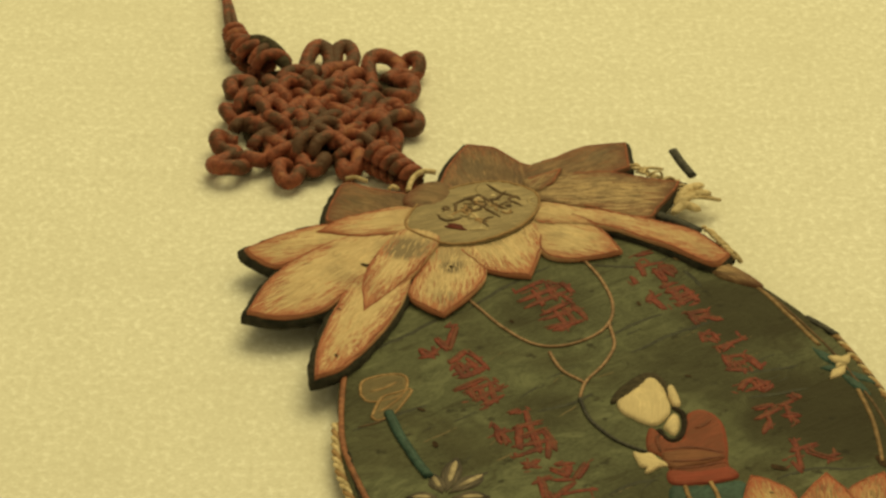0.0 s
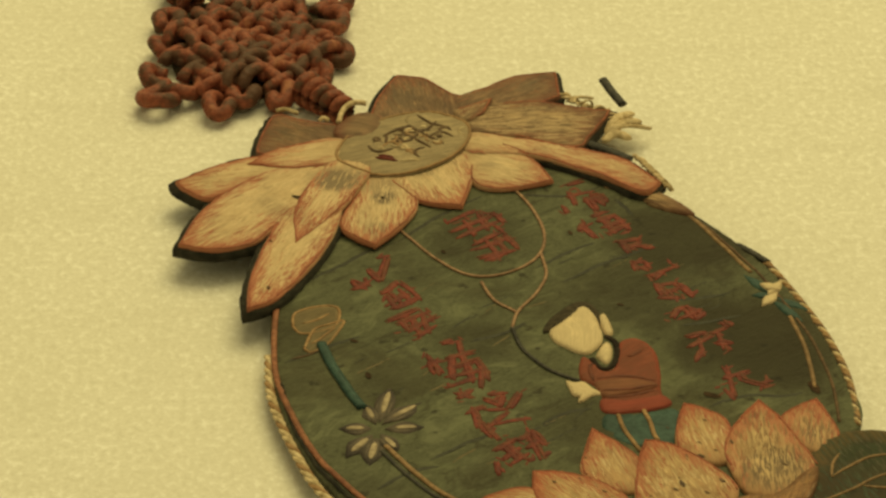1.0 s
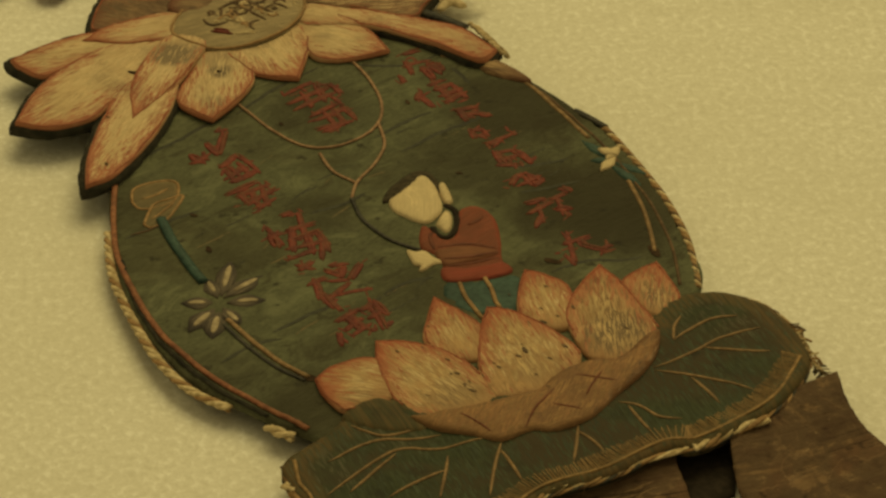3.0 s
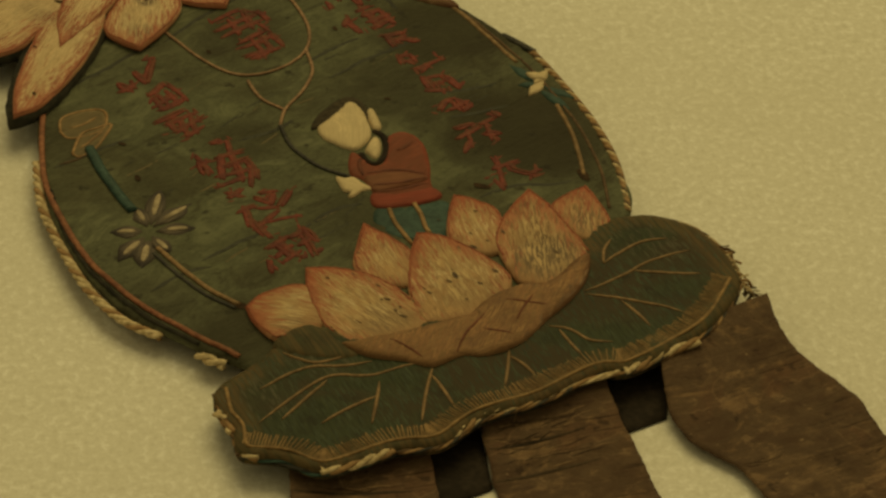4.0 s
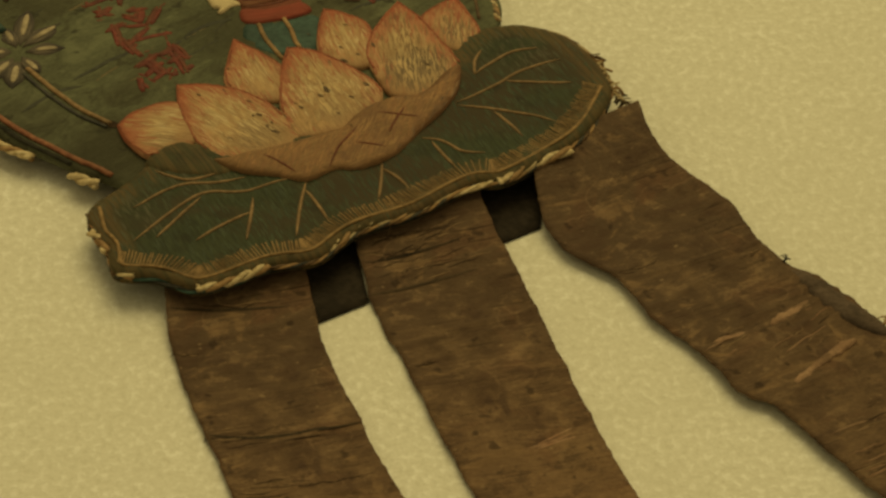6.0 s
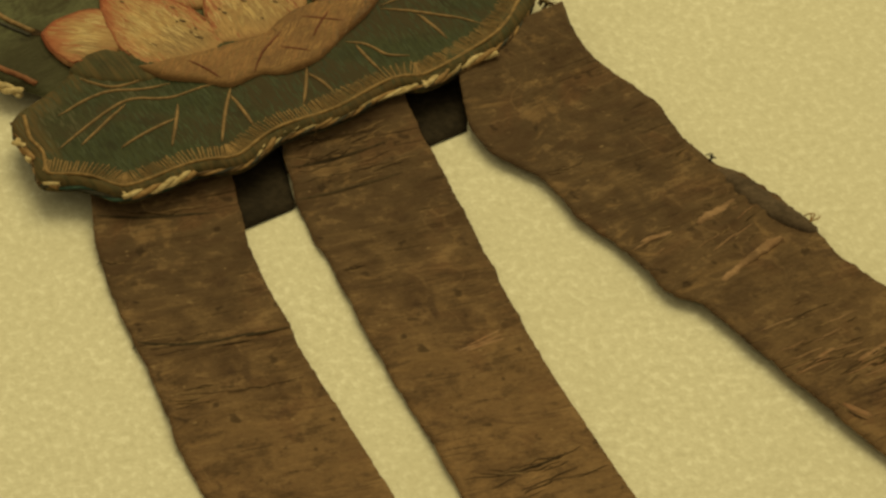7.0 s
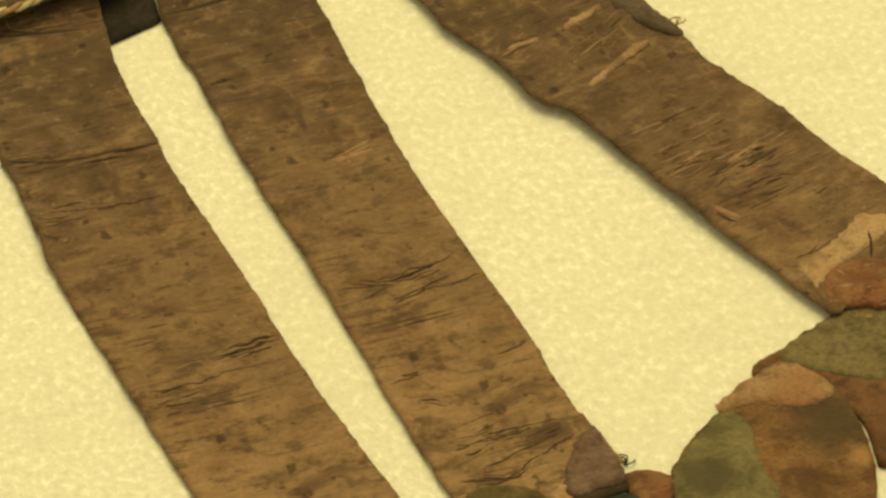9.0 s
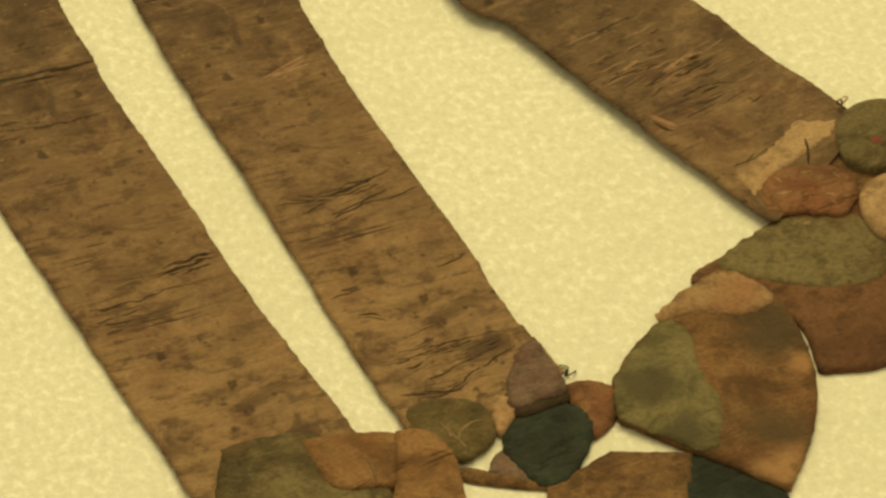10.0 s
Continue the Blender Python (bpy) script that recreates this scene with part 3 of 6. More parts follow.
def rope(name, line, radius, materials, parent, pitch=4.0, label=""):
    """Strands twisted round a line, each a part of the rope."""
    p = np.array(line, float)
    d = np.concatenate([[0], np.cumsum(np.linalg.norm(np.diff(p, axis=0), axis=1))])
    s = np.arange(0, d[-1], 0.45)
    q = np.stack([np.interp(s, d, p[:, k]) for k in range(3)], 1)
    t = np.gradient(q, axis=0)
    t /= np.linalg.norm(t, axis=1)[:, None] + 1e-9
    side = np.cross(t, (0, 0, 1.0))
    side /= np.linalg.norm(side, axis=1)[:, None] + 1e-9
    up = np.cross(side, t)
    first = None
    for k, material in enumerate(materials):
        w = 2 * math.pi * (s / pitch + k / len(materials))
        strand = q + radius * 0.52 * (np.cos(w)[:, None] * side + np.sin(w)[:, None] * up)
        ob = tube(name if first is None else "strand", strand, radius * 0.62, material, parent if first is None else first, 6, label=label if first is None else "")
        first = first or ob
    return first


# ---- the table ----
def table_sheet():
    half, n = 1.6, 8
    bm = bmesh.new()
    bmesh.ops.create_grid(bm, x_segments=n, y_segments=n, size=half)
    me = bpy.data.meshes.new("ground")
    bm.to_mesh(me)
    bm.free()
    me.materials.append(PAPER)
    ob = new("ground", me)
    ob.location = (0.05, 0.65, 0)
    return tagged(ob, "cream mottled paper sheet covering a flat table", "table cover", kind="structure")


table_sheet()

# ---- the pendant ----
pendant = tagged(new("embroidered_pendant"), "antique embroidered silk lotus pendant with russet knot and ribbons", "pendant")
pendant.matrix_world = pose(0.032, 0.690, 0, 0, 0, 19.2)

# -- round panel and its rim --
PANEL_RING = [(-47.0, 17.8), (-50.5, 1.7), (-51.0, -16.1), (-48.9, -30.8), (-44.3, -40.4), (-37.6, -52.1), (-24.1, -67.6), (13.0, -64.5), (42.0, -37.4), (47.5, -20.6), (50.5, -4.0), (51.1, 12.1), (49.6, 26.5), (43.2, 50.8), (25.3, 82.6), (-5.2, 95.2), (-37.5, 44.3)]
panel = plate("round_panel", PANEL_RING, 7.0, 4.6, GREEN, pendant, axis=((0, 0), (10, 0)), dome=1.0, edge=1.0, gap=1.3, bumpy=0.16, label="worn dark green silk round panel")
PANEL_LINE = resample(catmull(PANEL_RING, True), 1.0, True)

plate("panel_backing", PANEL_RING, 4.9, 1.4, BACKING, pendant, dome=0.0, edge=1.5, gap=4.0, closed_line=grow(PANEL_LINE, -4.0), label="black-green padded edge")

rope("rim_cord", lay([(-46.0, 23.5), (-50.1, 9.5), (-51.7, -5.3), (-52.1, -19.7), (-50.1, -31.3), (-45.9, -39.1)], z=5.0, height=0), 0.9, (CREAM, CREAM, GOLD), pendant, 7.0, "cream twisted edging cord")
rope("rim_cord", lay([(-42.1, -46.6), (-40.9, -49.0), (-39.1, -51.6)], z=5.0, height=0), 1.1, (CREAM, CREAM), pendant, 6.0, "short frayed end of cream cord")
rope("rim_cord", lay([(50.8, 23.0), (50.9, 11.6), (50.2, -5.2), (47.6, -20.7), (42.5, -36.0)], z=6.4, height=0), 0.7, (GOLD, CREAM, BROWNCORD, GOLD), pendant, 4.5, "worn cream and brown edging cord")
tube("rim_cord", lay([(48.3, 30.0), (49.6, 26.7), (51.0, 22.0)], z=6.6, height=0), 0.75, DARKCORD, pendant, label="dark frayed thread end")
tube("couched_cord", lay([(-38.7, 40.4), (-43.8, 27.2), (-47.7, 13.9), (-49.3, 0.1), (-49.5, -13.8), (-47.1, -27.4), (-43.1, -38.6), (-36.8, -51.5)]), 0.55, thread_red_tan, pendant, label="faded red couched cord")
tube("couched_cord", lay([(-47.7, 11.8), (-50.2, -4.6), (-49.9, -19.5), (-47.0, -32.7), (-41.4, -44.9)], 0.0), 0.5, BACKING, pendant, label="black-green couched cord")
tube("couched_cord", lay([(33.4, 59.0), (38.6, 52.0), (43.8, 43.6), (45.3, 31.2), (46.2, 18.9)], 0.0), 0.45, VEIN, pendant, label="tan couched cord")
tube("couched_cord", lay([(46.5, 2.0), (44.7, -8.1), (42.3, -16.8), (40.4, -22.3)], 0.0), 0.42, VEIN, pendant, label="tan couched cord")
tube("couched_cord", lay([(39.8, 52.0), (44.6, 41.6), (46.8, 25.5), (47.6, 12.0), (46.9, -5.8), (44.0, -21.7), (39.7, -34.4)], 0.0), 0.32, BROWNCORD, pendant, label="dark brown couched cord")
plate("rim_patch", [(38.6, 56.1), (42.9, 51.2), (45.1, 42.6), (41.0, 45.3), (38.2, 49.7)], 8.4, 7.0, PETAL_BROWN, pendant, axis=((37.7, 54.0), (45.5, 43.6)), dome=0.3, gap=0.9, label="tan silk scrap at the rim")

# cords hanging over the panel
CORD_LABEL = "pale pink couched cord"
tube("couched_cord", lay([(16.2, 66.1), (16.9, 57.1), (15.8, 46.4), (12.2, 38.6), (6.2, 34.2), (-1.2, 33.9), (-6.0, 40.4), (-9.3, 55.6)]), 0.32, PINKCORD, pendant, label=CORD_LABEL)
tube("couched_cord", lay([(12.0, 38.0), (10.1, 30.4), (5.6, 24.4), (0.5, 19.8), (-2.7, 14.6)]), 0.32, PINKCORD, pendant, label=CORD_LABEL)
tube("couched_cord", lay([(-2.1, 32.0), (-2.2, 24.9), (0.1, 19.3)]), 0.32, PINKCORD, pendant, label=CORD_LABEL)
tube("couched_cord", lay([(-2.7, 14.6), (-3.6, 6.3), (-1.9, -1.2), (1.8, -6.9)]), 0.4, DARKCORD, pendant, label="black couched cord")
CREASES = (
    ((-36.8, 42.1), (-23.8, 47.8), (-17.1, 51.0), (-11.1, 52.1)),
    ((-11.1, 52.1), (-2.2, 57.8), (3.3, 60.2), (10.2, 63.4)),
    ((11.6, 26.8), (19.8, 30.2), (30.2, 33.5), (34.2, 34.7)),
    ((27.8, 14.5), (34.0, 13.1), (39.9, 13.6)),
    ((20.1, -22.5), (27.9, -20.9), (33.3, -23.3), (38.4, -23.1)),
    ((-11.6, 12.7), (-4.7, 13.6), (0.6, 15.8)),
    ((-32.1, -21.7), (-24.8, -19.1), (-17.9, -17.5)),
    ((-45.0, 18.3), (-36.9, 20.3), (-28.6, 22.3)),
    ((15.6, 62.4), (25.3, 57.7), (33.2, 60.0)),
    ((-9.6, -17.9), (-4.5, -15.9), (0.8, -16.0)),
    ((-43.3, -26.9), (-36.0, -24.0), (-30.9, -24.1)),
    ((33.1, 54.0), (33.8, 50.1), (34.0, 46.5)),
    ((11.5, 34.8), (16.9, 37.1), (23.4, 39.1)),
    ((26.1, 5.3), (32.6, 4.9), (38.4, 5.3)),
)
# the folds' dark is put into the colour of flat bands, without relief
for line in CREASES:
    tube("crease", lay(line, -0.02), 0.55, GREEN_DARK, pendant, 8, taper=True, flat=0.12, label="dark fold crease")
rng = random.Random(41)
for k in range(60):
    # fine scuffs in the lie of the threads
    x, y = rng.choice(((-6.0, -20.0), (-20.0, -22.0), (33.0, 15.0), (-5.0, 20.0), (15.0, 35.0), (-30.0, 8.0)))
    x, y, w, r = x + rng.gauss(0, 5), y + rng.gauss(0, 5), math.radians(rng.gauss(24, 7)), rng.uniform(1.5, 4.5)
    if np.hypot(x, y) < 42:
        tube("scuff", lay([(x - r * math.cos(w), y - r * math.sin(w)), (x, y + rng.uniform(-0.4, 0.4)), (x + r * math.cos(w), y + r * math.sin(w))], -0.02), rng.uniform(0.15, 0.32), GREEN_DARK if k % 3 else TANBUD, pendant, 6, taper=True, flat=0.12, label="fine worn scuff")

# red stitched signs along the axis, too worn to make out
rng = random.Random(5)


def stitched_sign(bars):
    """A group of raised red bars, each from one end to the other."""
    first = None
    for ax, ay, bx, by in bars:
        for k in range(2):
            # two threads side by side in each bar
            off = (k - 0.5) * 0.5
            length = math.hypot(bx - ax, by - ay)
            nx, ny = -(by - ay) / length * off, (bx - ax) / length * off
            bow = rng.uniform(-0.35, 0.35)
            pts = [(ax + nx + rng.uniform(-0.3, 0.3), ay + ny + rng.uniform(-0.3, 0.3)), ((ax + bx) / 2 + nx + bow, (ay + by) / 2 + ny + bow), (bx + nx + rng.uniform(-0.3, 0.3), by + ny + rng.uniform(-0.3, 0.3))]
            ob = tube("stitched_sign" if first is None else "stroke", lay(pts, 0.0, 0.9), rng.uniform(0.38, 0.58), RED if (k + rng.random()) < 1.2 else DARKRED, pendant if first is None else first, 6, taper=True, flat=0.42, label="worn dark red stitched bars" if first is None else "")
            first = first or ob
        for k in range(2):
            # a loose cross stitch by the bar
            q, w, r = rng.random(), rng.choice((0.4, -1.4)) + rng.gauss(0, 0.3), rng.uniform(0.7, 1.6)
            x, y = ax + (bx - ax) * q + rng.gauss(0, 0.7), ay + (by - ay) * q + rng.gauss(0, 0.7)
            tube("stroke", lay([(x - r * math.cos(w), y - r * math.sin(w)), (x, y), (x + r * math.cos(w), y + r * math.sin(w))], -0.04, 0.9), rng.uniform(0.25, 0.45), DARKRED if k else RED, first, 6, taper=True, flat=0.35)


stitched_sign([(-17.3, 47.6, -14.6, 47.6), (-15.1, 47.2, -19.4, 39.4), (-19.7, 44.9, -18.9, 38.8), (-24.1, 42.2, -22.5, 37.5), (-25.1, 38.2, -20.7, 40.4), (-21.5, 42.1, -21.7, 38.3)])
stitched_sign([(-21.0, 34.3, -16.1, 38.1), (-16.3, 38.1, -14.3, 30.2), (-20.1, 34.3, -19.8, 28.7), (-19.0, 35.0, -18.1, 28.7), (-17.1, 35.8, -16.2, 29.4), (-21.6, 30.1, -15.7, 33.7), (-20.9, 28.5, -14.3, 31.5)])
stitched_sign([(-23.1, 25.0, -15.7, 27.7), (-21.7, 23.5, -14.3, 25.8), (-21.1, 20.5, -13.3, 23.8), (-18.1, 25.8, -19.0, 17.5), (-15.8, 26.0, -17.2, 17.8), (-20.5, 25.2, -20.5, 20.9), (-20.4, 18.0, -14.8, 20.7)])
stitched_sign([(-16.6, 13.9, -14.0, 14.8), (-12.9, 14.3, -14.9, 6.2), (-20.6, 11.7, -19.8, 4.0), (-21.7, 7.3, -18.3, 9.3), (-17.8, 9.1, -11.8, 9.2), (-18.6, 5.6, -11.8, 6.6), (-15.9, 9.8, -19.1, 1.6), (-14.4, 8.1, -15.7, -0.8), (-20.1, 3.1, -12.1, 2.9), (-21.0, -0.7, -15.0, 1.0), (-20.2, 10.0, -21.1, 4.1), (-12.7, 7.0, -13.0, -0.9), (-20.0, -2.2, -17.4, -5.3), (-20.5, -5.1, -16.9, -2.4), (-11.9, 4.9, -15.5, -3.0)])
stitched_sign([(-16.1, -5.9, -13.9, -9.8), (-14.8, -5.4, -11.3, -6.1), (-12.5, -6.3, -14.5, -10.2), (-17.6, -9.8, -13.3, -11.1), (-13.3, -11.1, -9.2, -6.6), (-20.9, -10.1, -16.6, -8.7), (-18.9, -7.8, -20.3, -15.4), (-17.9, -14.7, -10.6, -15.5), (-20.1, -16.4, -13.6, -12.0), (-18.7, -14.0, -18.4, -20.1), (-19.2, -12.7, -19.0, -18.9)])
stitched_sign([(-20.7, -23.2, -15.4, -20.4), (-18.6, -22.0, -17.6, -27.4), (-21.2, -25.9, -22.6, -30.9), (-17.4, -21.5, -16.3, -28.0), (-15.7, -21.2, -11.9, -19.8), (-12.9, -19.4, -13.6, -29.1), (-15.4, -24.4, -11.3, -22.0), (-20.3, -26.3, -15.5, -23.3), (-16.3, -28.0, -14.6, -27.7), (-13.0, -27.7, -11.4, -26.4), (-20.1, -28.4, -14.8, -25.6), (-12.1, -18.7, -11.4, -25.0)])
stitched_sign([(-0.3, 55.5, 7.0, 58.2), (-1.2, 51.6, 8.8, 55.3), (-0.9, 49.2, 9.6, 53.1), (6.9, 57.8, 6.1, 49.8), (9.3, 56.8, 10.2, 51.7), (3.2, 55.7, 2.9, 48.8), (7.9, 51.5, 8.6, 47.6)])
stitched_sign([(1.1, 45.6, 8.1, 49.0), (0.9, 43.8, 9.2, 46.2), (4.4, 47.0, 4.5, 40.1), (6.3, 47.4, 6.4, 40.5), (0.3, 40.7, 8.6, 41.2), (8.1, 47.8, 8.9, 41.0), (0.9, 39.3, 5.9, 40.7)])
stitched_sign([(26.4, 61.8, 30.2, 62.7), (24.5, 57.2, 30.7, 58.1), (26.0, 59.5, 25.4, 53.8), (22.9, 54.8, 22.7, 51.3), (28.2, 56.2, 28.0, 50.3), (29.6, 56.9, 30.4, 51.7), (30.5, 57.7, 31.5, 53.0), (26.8, 54.4, 31.6, 56.0)])
stitched_sign([(26.0, 48.1, 30.2, 49.9), (26.4, 46.2, 31.1, 47.9), (26.3, 43.9, 31.9, 45.6), (26.5, 41.5, 32.3, 43.8), (23.3, 45.8, 23.9, 40.2), (21.8, 44.1, 24.4, 47.1), (28.2, 47.9, 28.1, 40.8), (30.6, 48.1, 31.4, 41.1)])
stitched_sign([(26.9, 37.8, 32.1, 38.0), (27.0, 36.6, 32.3, 34.5), (27.9, 34.7, 31.7, 37.0), (28.3, 38.4, 27.9, 33.3), (30.9, 35.0, 33.1, 33.5)])
stitched_sign([(26.9, 29.8, 29.3, 29.9), (26.7, 28.3, 28.8, 26.0), (29.3, 29.9, 29.3, 26.5), (27.2, 29.6, 26.4, 26.6)])
stitched_sign([(27.3, 23.9, 33.8, 25.8), (33.7, 27.0, 34.1, 25.2), (28.1, 22.5, 31.0, 24.7)])
stitched_sign([(28.0, 21.4, 27.8, 15.8), (28.0, 20.2, 32.4, 20.0), (27.3, 17.2, 31.6, 18.1), (30.8, 20.2, 32.4, 14.7), (26.2, 15.9, 30.7, 14.7), (29.1, 18.7, 28.8, 15.5), (32.3, 19.6, 32.9, 13.8)])
stitched_sign([(26.4, 9.8, 30.0, 11.6), (29.5, 11.8, 32.1, 7.5), (27.0, 7.4, 32.4, 9.5), (29.6, 10.7, 29.8, 6.2), (25.6, 7.9, 28.6, 11.1), (29.8, 6.2, 32.5, 8.4)])
stitched_sign([(24.4, -2.4, 30.7, 0.4), (27.5, -0.5, 26.1, -6.3), (23.9, -7.5, 26.8, -3.4), (30.2, 0.6, 34.2, 2.2), (29.5, -2.3, 32.8, -3.7), (31.9, 2.1, 30.6, -6.0), (34.1, 4.4, 34.7, 2.0), (25.3, 0.9, 29.7, 1.9)])
stitched_sign([(28.2, -10.3, 27.5, -14.3), (25.7, -14.6, 32.0, -13.0), (27.5, -14.3, 25.7, -20.9), (25.0, -17.5, 25.3, -21.7), (28.9, -14.9, 33.3, -19.8), (29.7, -13.1, 30.1, -16.0), (31.8, -18.2, 34.2, -17.7)])
for p, r in (((20.2, 43.9), 0.7), ((-4.6, 45.3), 0.7), ((-32.4, 8.4), 0.9), ((22.0, -19.3), 1.4), ((40.4, -22.3), 1.8), ((-31.2, -37.3), 1.6), ((-30.8, 20.8), 0.7), ((18.8, 15.6), 0.6)):
    spot("moth_hole", p, r * 0.55, r * 1.25, rng.uniform(-0.2, 0.9), CRACK, pendant, "small dark worn hole", 0.2)

# bud, stem and grey flower
Z = 8.0
for ring in ([(-39.3, 29.9), (-37.3, 34.2), (-31.8, 34.8), (-29.6, 32.6), (-31.8, 27.6), (-35.4, 26.4), (-38.8, 26.9)], [(-39.9, 21.6), (-36.3, 27.2), (-33.1, 28.1), (-30.0, 28.4), (-34.2, 22.9), (-37.1, 20.5), (-39.6, 20.2)]):
    zz = surface_z(*np.array(ring).mean(0))
    lobe = plate("bud", ring, zz + 0.12, zz - 1.5, TANBUD, pendant, axis=(ring[0], ring[3]), dome=0.05, edge=0.15, gap=0.7, label="flat tan embroidered bud")
    tube("bud_outline", lay(ring + ring[:1], 0.02), 0.28, GOLD, lobe)
    core = np.array(ring).mean(0)
    tube("bud_streak", lay([tuple(core * 0.4 + np.array(ring[0]) * 0.6), tuple(core), tuple(core * 0.4 + np.array(ring[3]) * 0.6)], 0.02), 0.3, GOLD, lobe, 6, taper=True, flat=0.5)
tube("bud_outline", lay([(-43.4, 19.1), (-40.3, 19.2), (-37.1, 20.5)], 0.0), 0.3, BROWNCORD, pendant, taper=True, label="thin brown stitched line")
tube("stem", lay([(-36.7, 21.7), (-37.4, 12.8), (-37.4, 5.5), (-37.1, -1.8)], 0.35), 0.95, TEAL, pendant, label="teal stitched stem")
tube("stem", lay([(-37.4, -14.8), (-35.7, -24.4), (-33.5, -32.1), (-31.2, -37.3)], 0.2), 0.5, VEIN, pendant, label="tan stitched stem")
tube("stem", lay([(-38.6, -15.9), (-37.0, -25.4), (-34.7, -33.1), (-32.1, -38.0)], 0.15), 0.4, DARKCORD, pendant, label="dark outline of the stem")
for tip, base, w in (((-29.5, 4.3), (-35.9, -7.4), 4.0), ((-25.8, -3.0), (-35.7, -7.9), 4.0), ((-28.8, -11.3), (-35.7, -9.5), 4.5), ((-43.2, -6.4), (-37.4, -8.4), 4.5), ((-45.1, -15.6), (-37.6, -9.7), 4.5), ((-42.3, -19.7), (-37.5, -10.8), 4.5), ((-35.8, -17.5), (-36.9, -10.6), 3.5), ((-36.2, -0.1), (-36.6, -7.5), 3.5)):
    a, b = np.array(base), np.array(tip)
    side = np.array([-(b - a)[1], (b - a)[0]]) / np.linalg.norm(b - a) * w / 2
    zz = surface_z(*((a + b) / 2))
    plate("flower_petal", [tuple(a), tuple(a * 0.5 + b * 0.5 + side), tuple(b), tuple(a * 0.5 + b * 0.5 - side)], zz + 0.2, zz - 1, GREY, pendant, axis=(base, tip), dome=0.15, gap=0.6, edge=0.2, sharp=(0, 2), label="grey-white petal with dark edge")
    tube("petal_streak", lay([tuple(a * 0.75 + b * 0.25), tuple(a * 0.5 + b * 0.5), tuple(a * 0.22 + b * 0.78)], 0.0, 0.6), w * 0.15, PALEGREY, pendant, 7, taper=True, flat=0.25, label="cream stitched streak")

# figure on the lotus, as plain shapes
F = 8.0
plate("skirt", [(2.2, -18.1), (6.4, -19.6), (10.4, -20.4), (14.4, -20.7), (13.5, -24.9), (9.5, -31.7), (5.7, -31.2), (1.2, -29.1), (0.0, -22.0)], F + 0.1, F - 2, TEAL, pendant, dome=0.2, edge=0.3, gap=1.0, label="teal stitched shape")
plate("robe", [(5.7, 0.9), (6.5, -1.8), (7.2, -5.2), (9.8, -4.2), (13.1, 2.5), (16.0, 3.8), (17.9, 1.8), (18.2, -2.7), (16.3, -9.4), (14.5, -13.8), (13.4, -17.0), (10.7, -17.4), (6.6, -16.7), (3.2, -14.6), (3.4, -11.5), (3.4, -8.5), (2.2, -6.7), (3.1, -3.3), (4.4, -0.6)], F + 0.4, F - 2, ROBE, pendant, axis=((1.6, -12.6), (18.7, -2.8)), dome=0.3, edge=0.4, gap=0.8, label="dull red silk shape")
plate("hem", [(3.3, -14.0), (7.1, -15.7), (11.3, -16.0), (13.7, -16.2), (14.2, -19.6), (10.3, -20.6), (6.3, -19.9), (2.9, -19.0), (1.8, -17.1)], F + 0.55, F - 2, HEM, pendant, axis=((2.0, -16.5), (14.0, -19.0)), dome=0.15, edge=0.3, gap=0.8, label="brighter red silk strip")
plate("sleeve", [(3.9, -8.7), (6.0, -8.0), (10.0, -9.0), (13.7, -11.8), (14.2, -13.3), (12.0, -14.2), (7.7, -14.3), (4.0, -13.9), (3.6, -12.0)], F + 0.85, F - 1, SLEEVE, pendant, axis=((3.8, -10.4), (14.0, -12.8)), dome=0.15, edge=0.3, gap=0.8, label="brown-red silk band")
plate("cuff", [(-0.5, -6.3), (0.7, -7.3), (2.4, -7.6), (3.0, -10.0), (4.0, -12.6), (1.9, -12.5), (-0.1, -13.5), (-1.1, -13.4), (0.0, -12.0), (-1.0, -11.2), (-0.9, -8.9)], F + 0.8, F - 1, IVORY, pendant, axis=((-0.3, -6.6), (4.2, -11.6)), dome=0.15, edge=0.25, gap=0.7, label="small ivory silk shape")
for fold_at in (((4.9, -7.5), (10.1, -8.6), (14.4, -11.7)), ((4.2, -11.8), (8.7, -13.1), (13.6, -13.2)), ((3.5, -13.9), (8.5, -14.9), (13.8, -14.6)), ((12.8, -2.4), (14.6, -2.1), (16.7, -0.5)), ((6.5, -1.8), (4.9, -4.1), (4.1, -8.0))):
    tube("robe_fold", lay(fold_at, height=0.02), 0.38, DARKRED, pendant, taper=True, flat=0.5, label="dark red-brown fold line")
for cord_at in (((4.0, -19.7), (3.1, -24.3), (3.0, -28.7), (3.2, -32.0)), ((8.6, -20.2), (8.1, -24.5), (7.3, -27.9), (7.2, -30.2))):
    tube("couched_cord", lay(cord_at, height=0.15), 0.42, GOLD, pendant, label="tan couched cord")
plate("dark_patch", [(1.9, 10.9), (3.9, 14.2), (7.6, 17.2), (11.4, 19.0), (13.6, 17.8), (13.9, 13.6), (12.7, 10.2), (10.5, 12.9), (5.6, 11.9)], F + 0.55, F - 2, DARKBROWN, pendant, dome=0.1, edge=0.3, gap=0.8, label="dark stitched shape")
plate("ivory_oval", [(3.0, 10.7), (4.8, 12.1), (7.4, 13.8), (10.0, 16.1), (11.7, 17.2), (12.9, 15.7), (12.8, 12.6), (12.2, 9.6), (11.3, 5.6), (9.7, 3.1), (6.7, 1.2), (5.0, 2.4), (3.8, 4.7), (2.7, 7.4)], F + 0.85, F - 2, IVORY, pendant, axis=((5.8, 2.9), (12.5, 18.0)), dome=0.1, edge=0.3, gap=0.8, label="plain ivory silk oval")
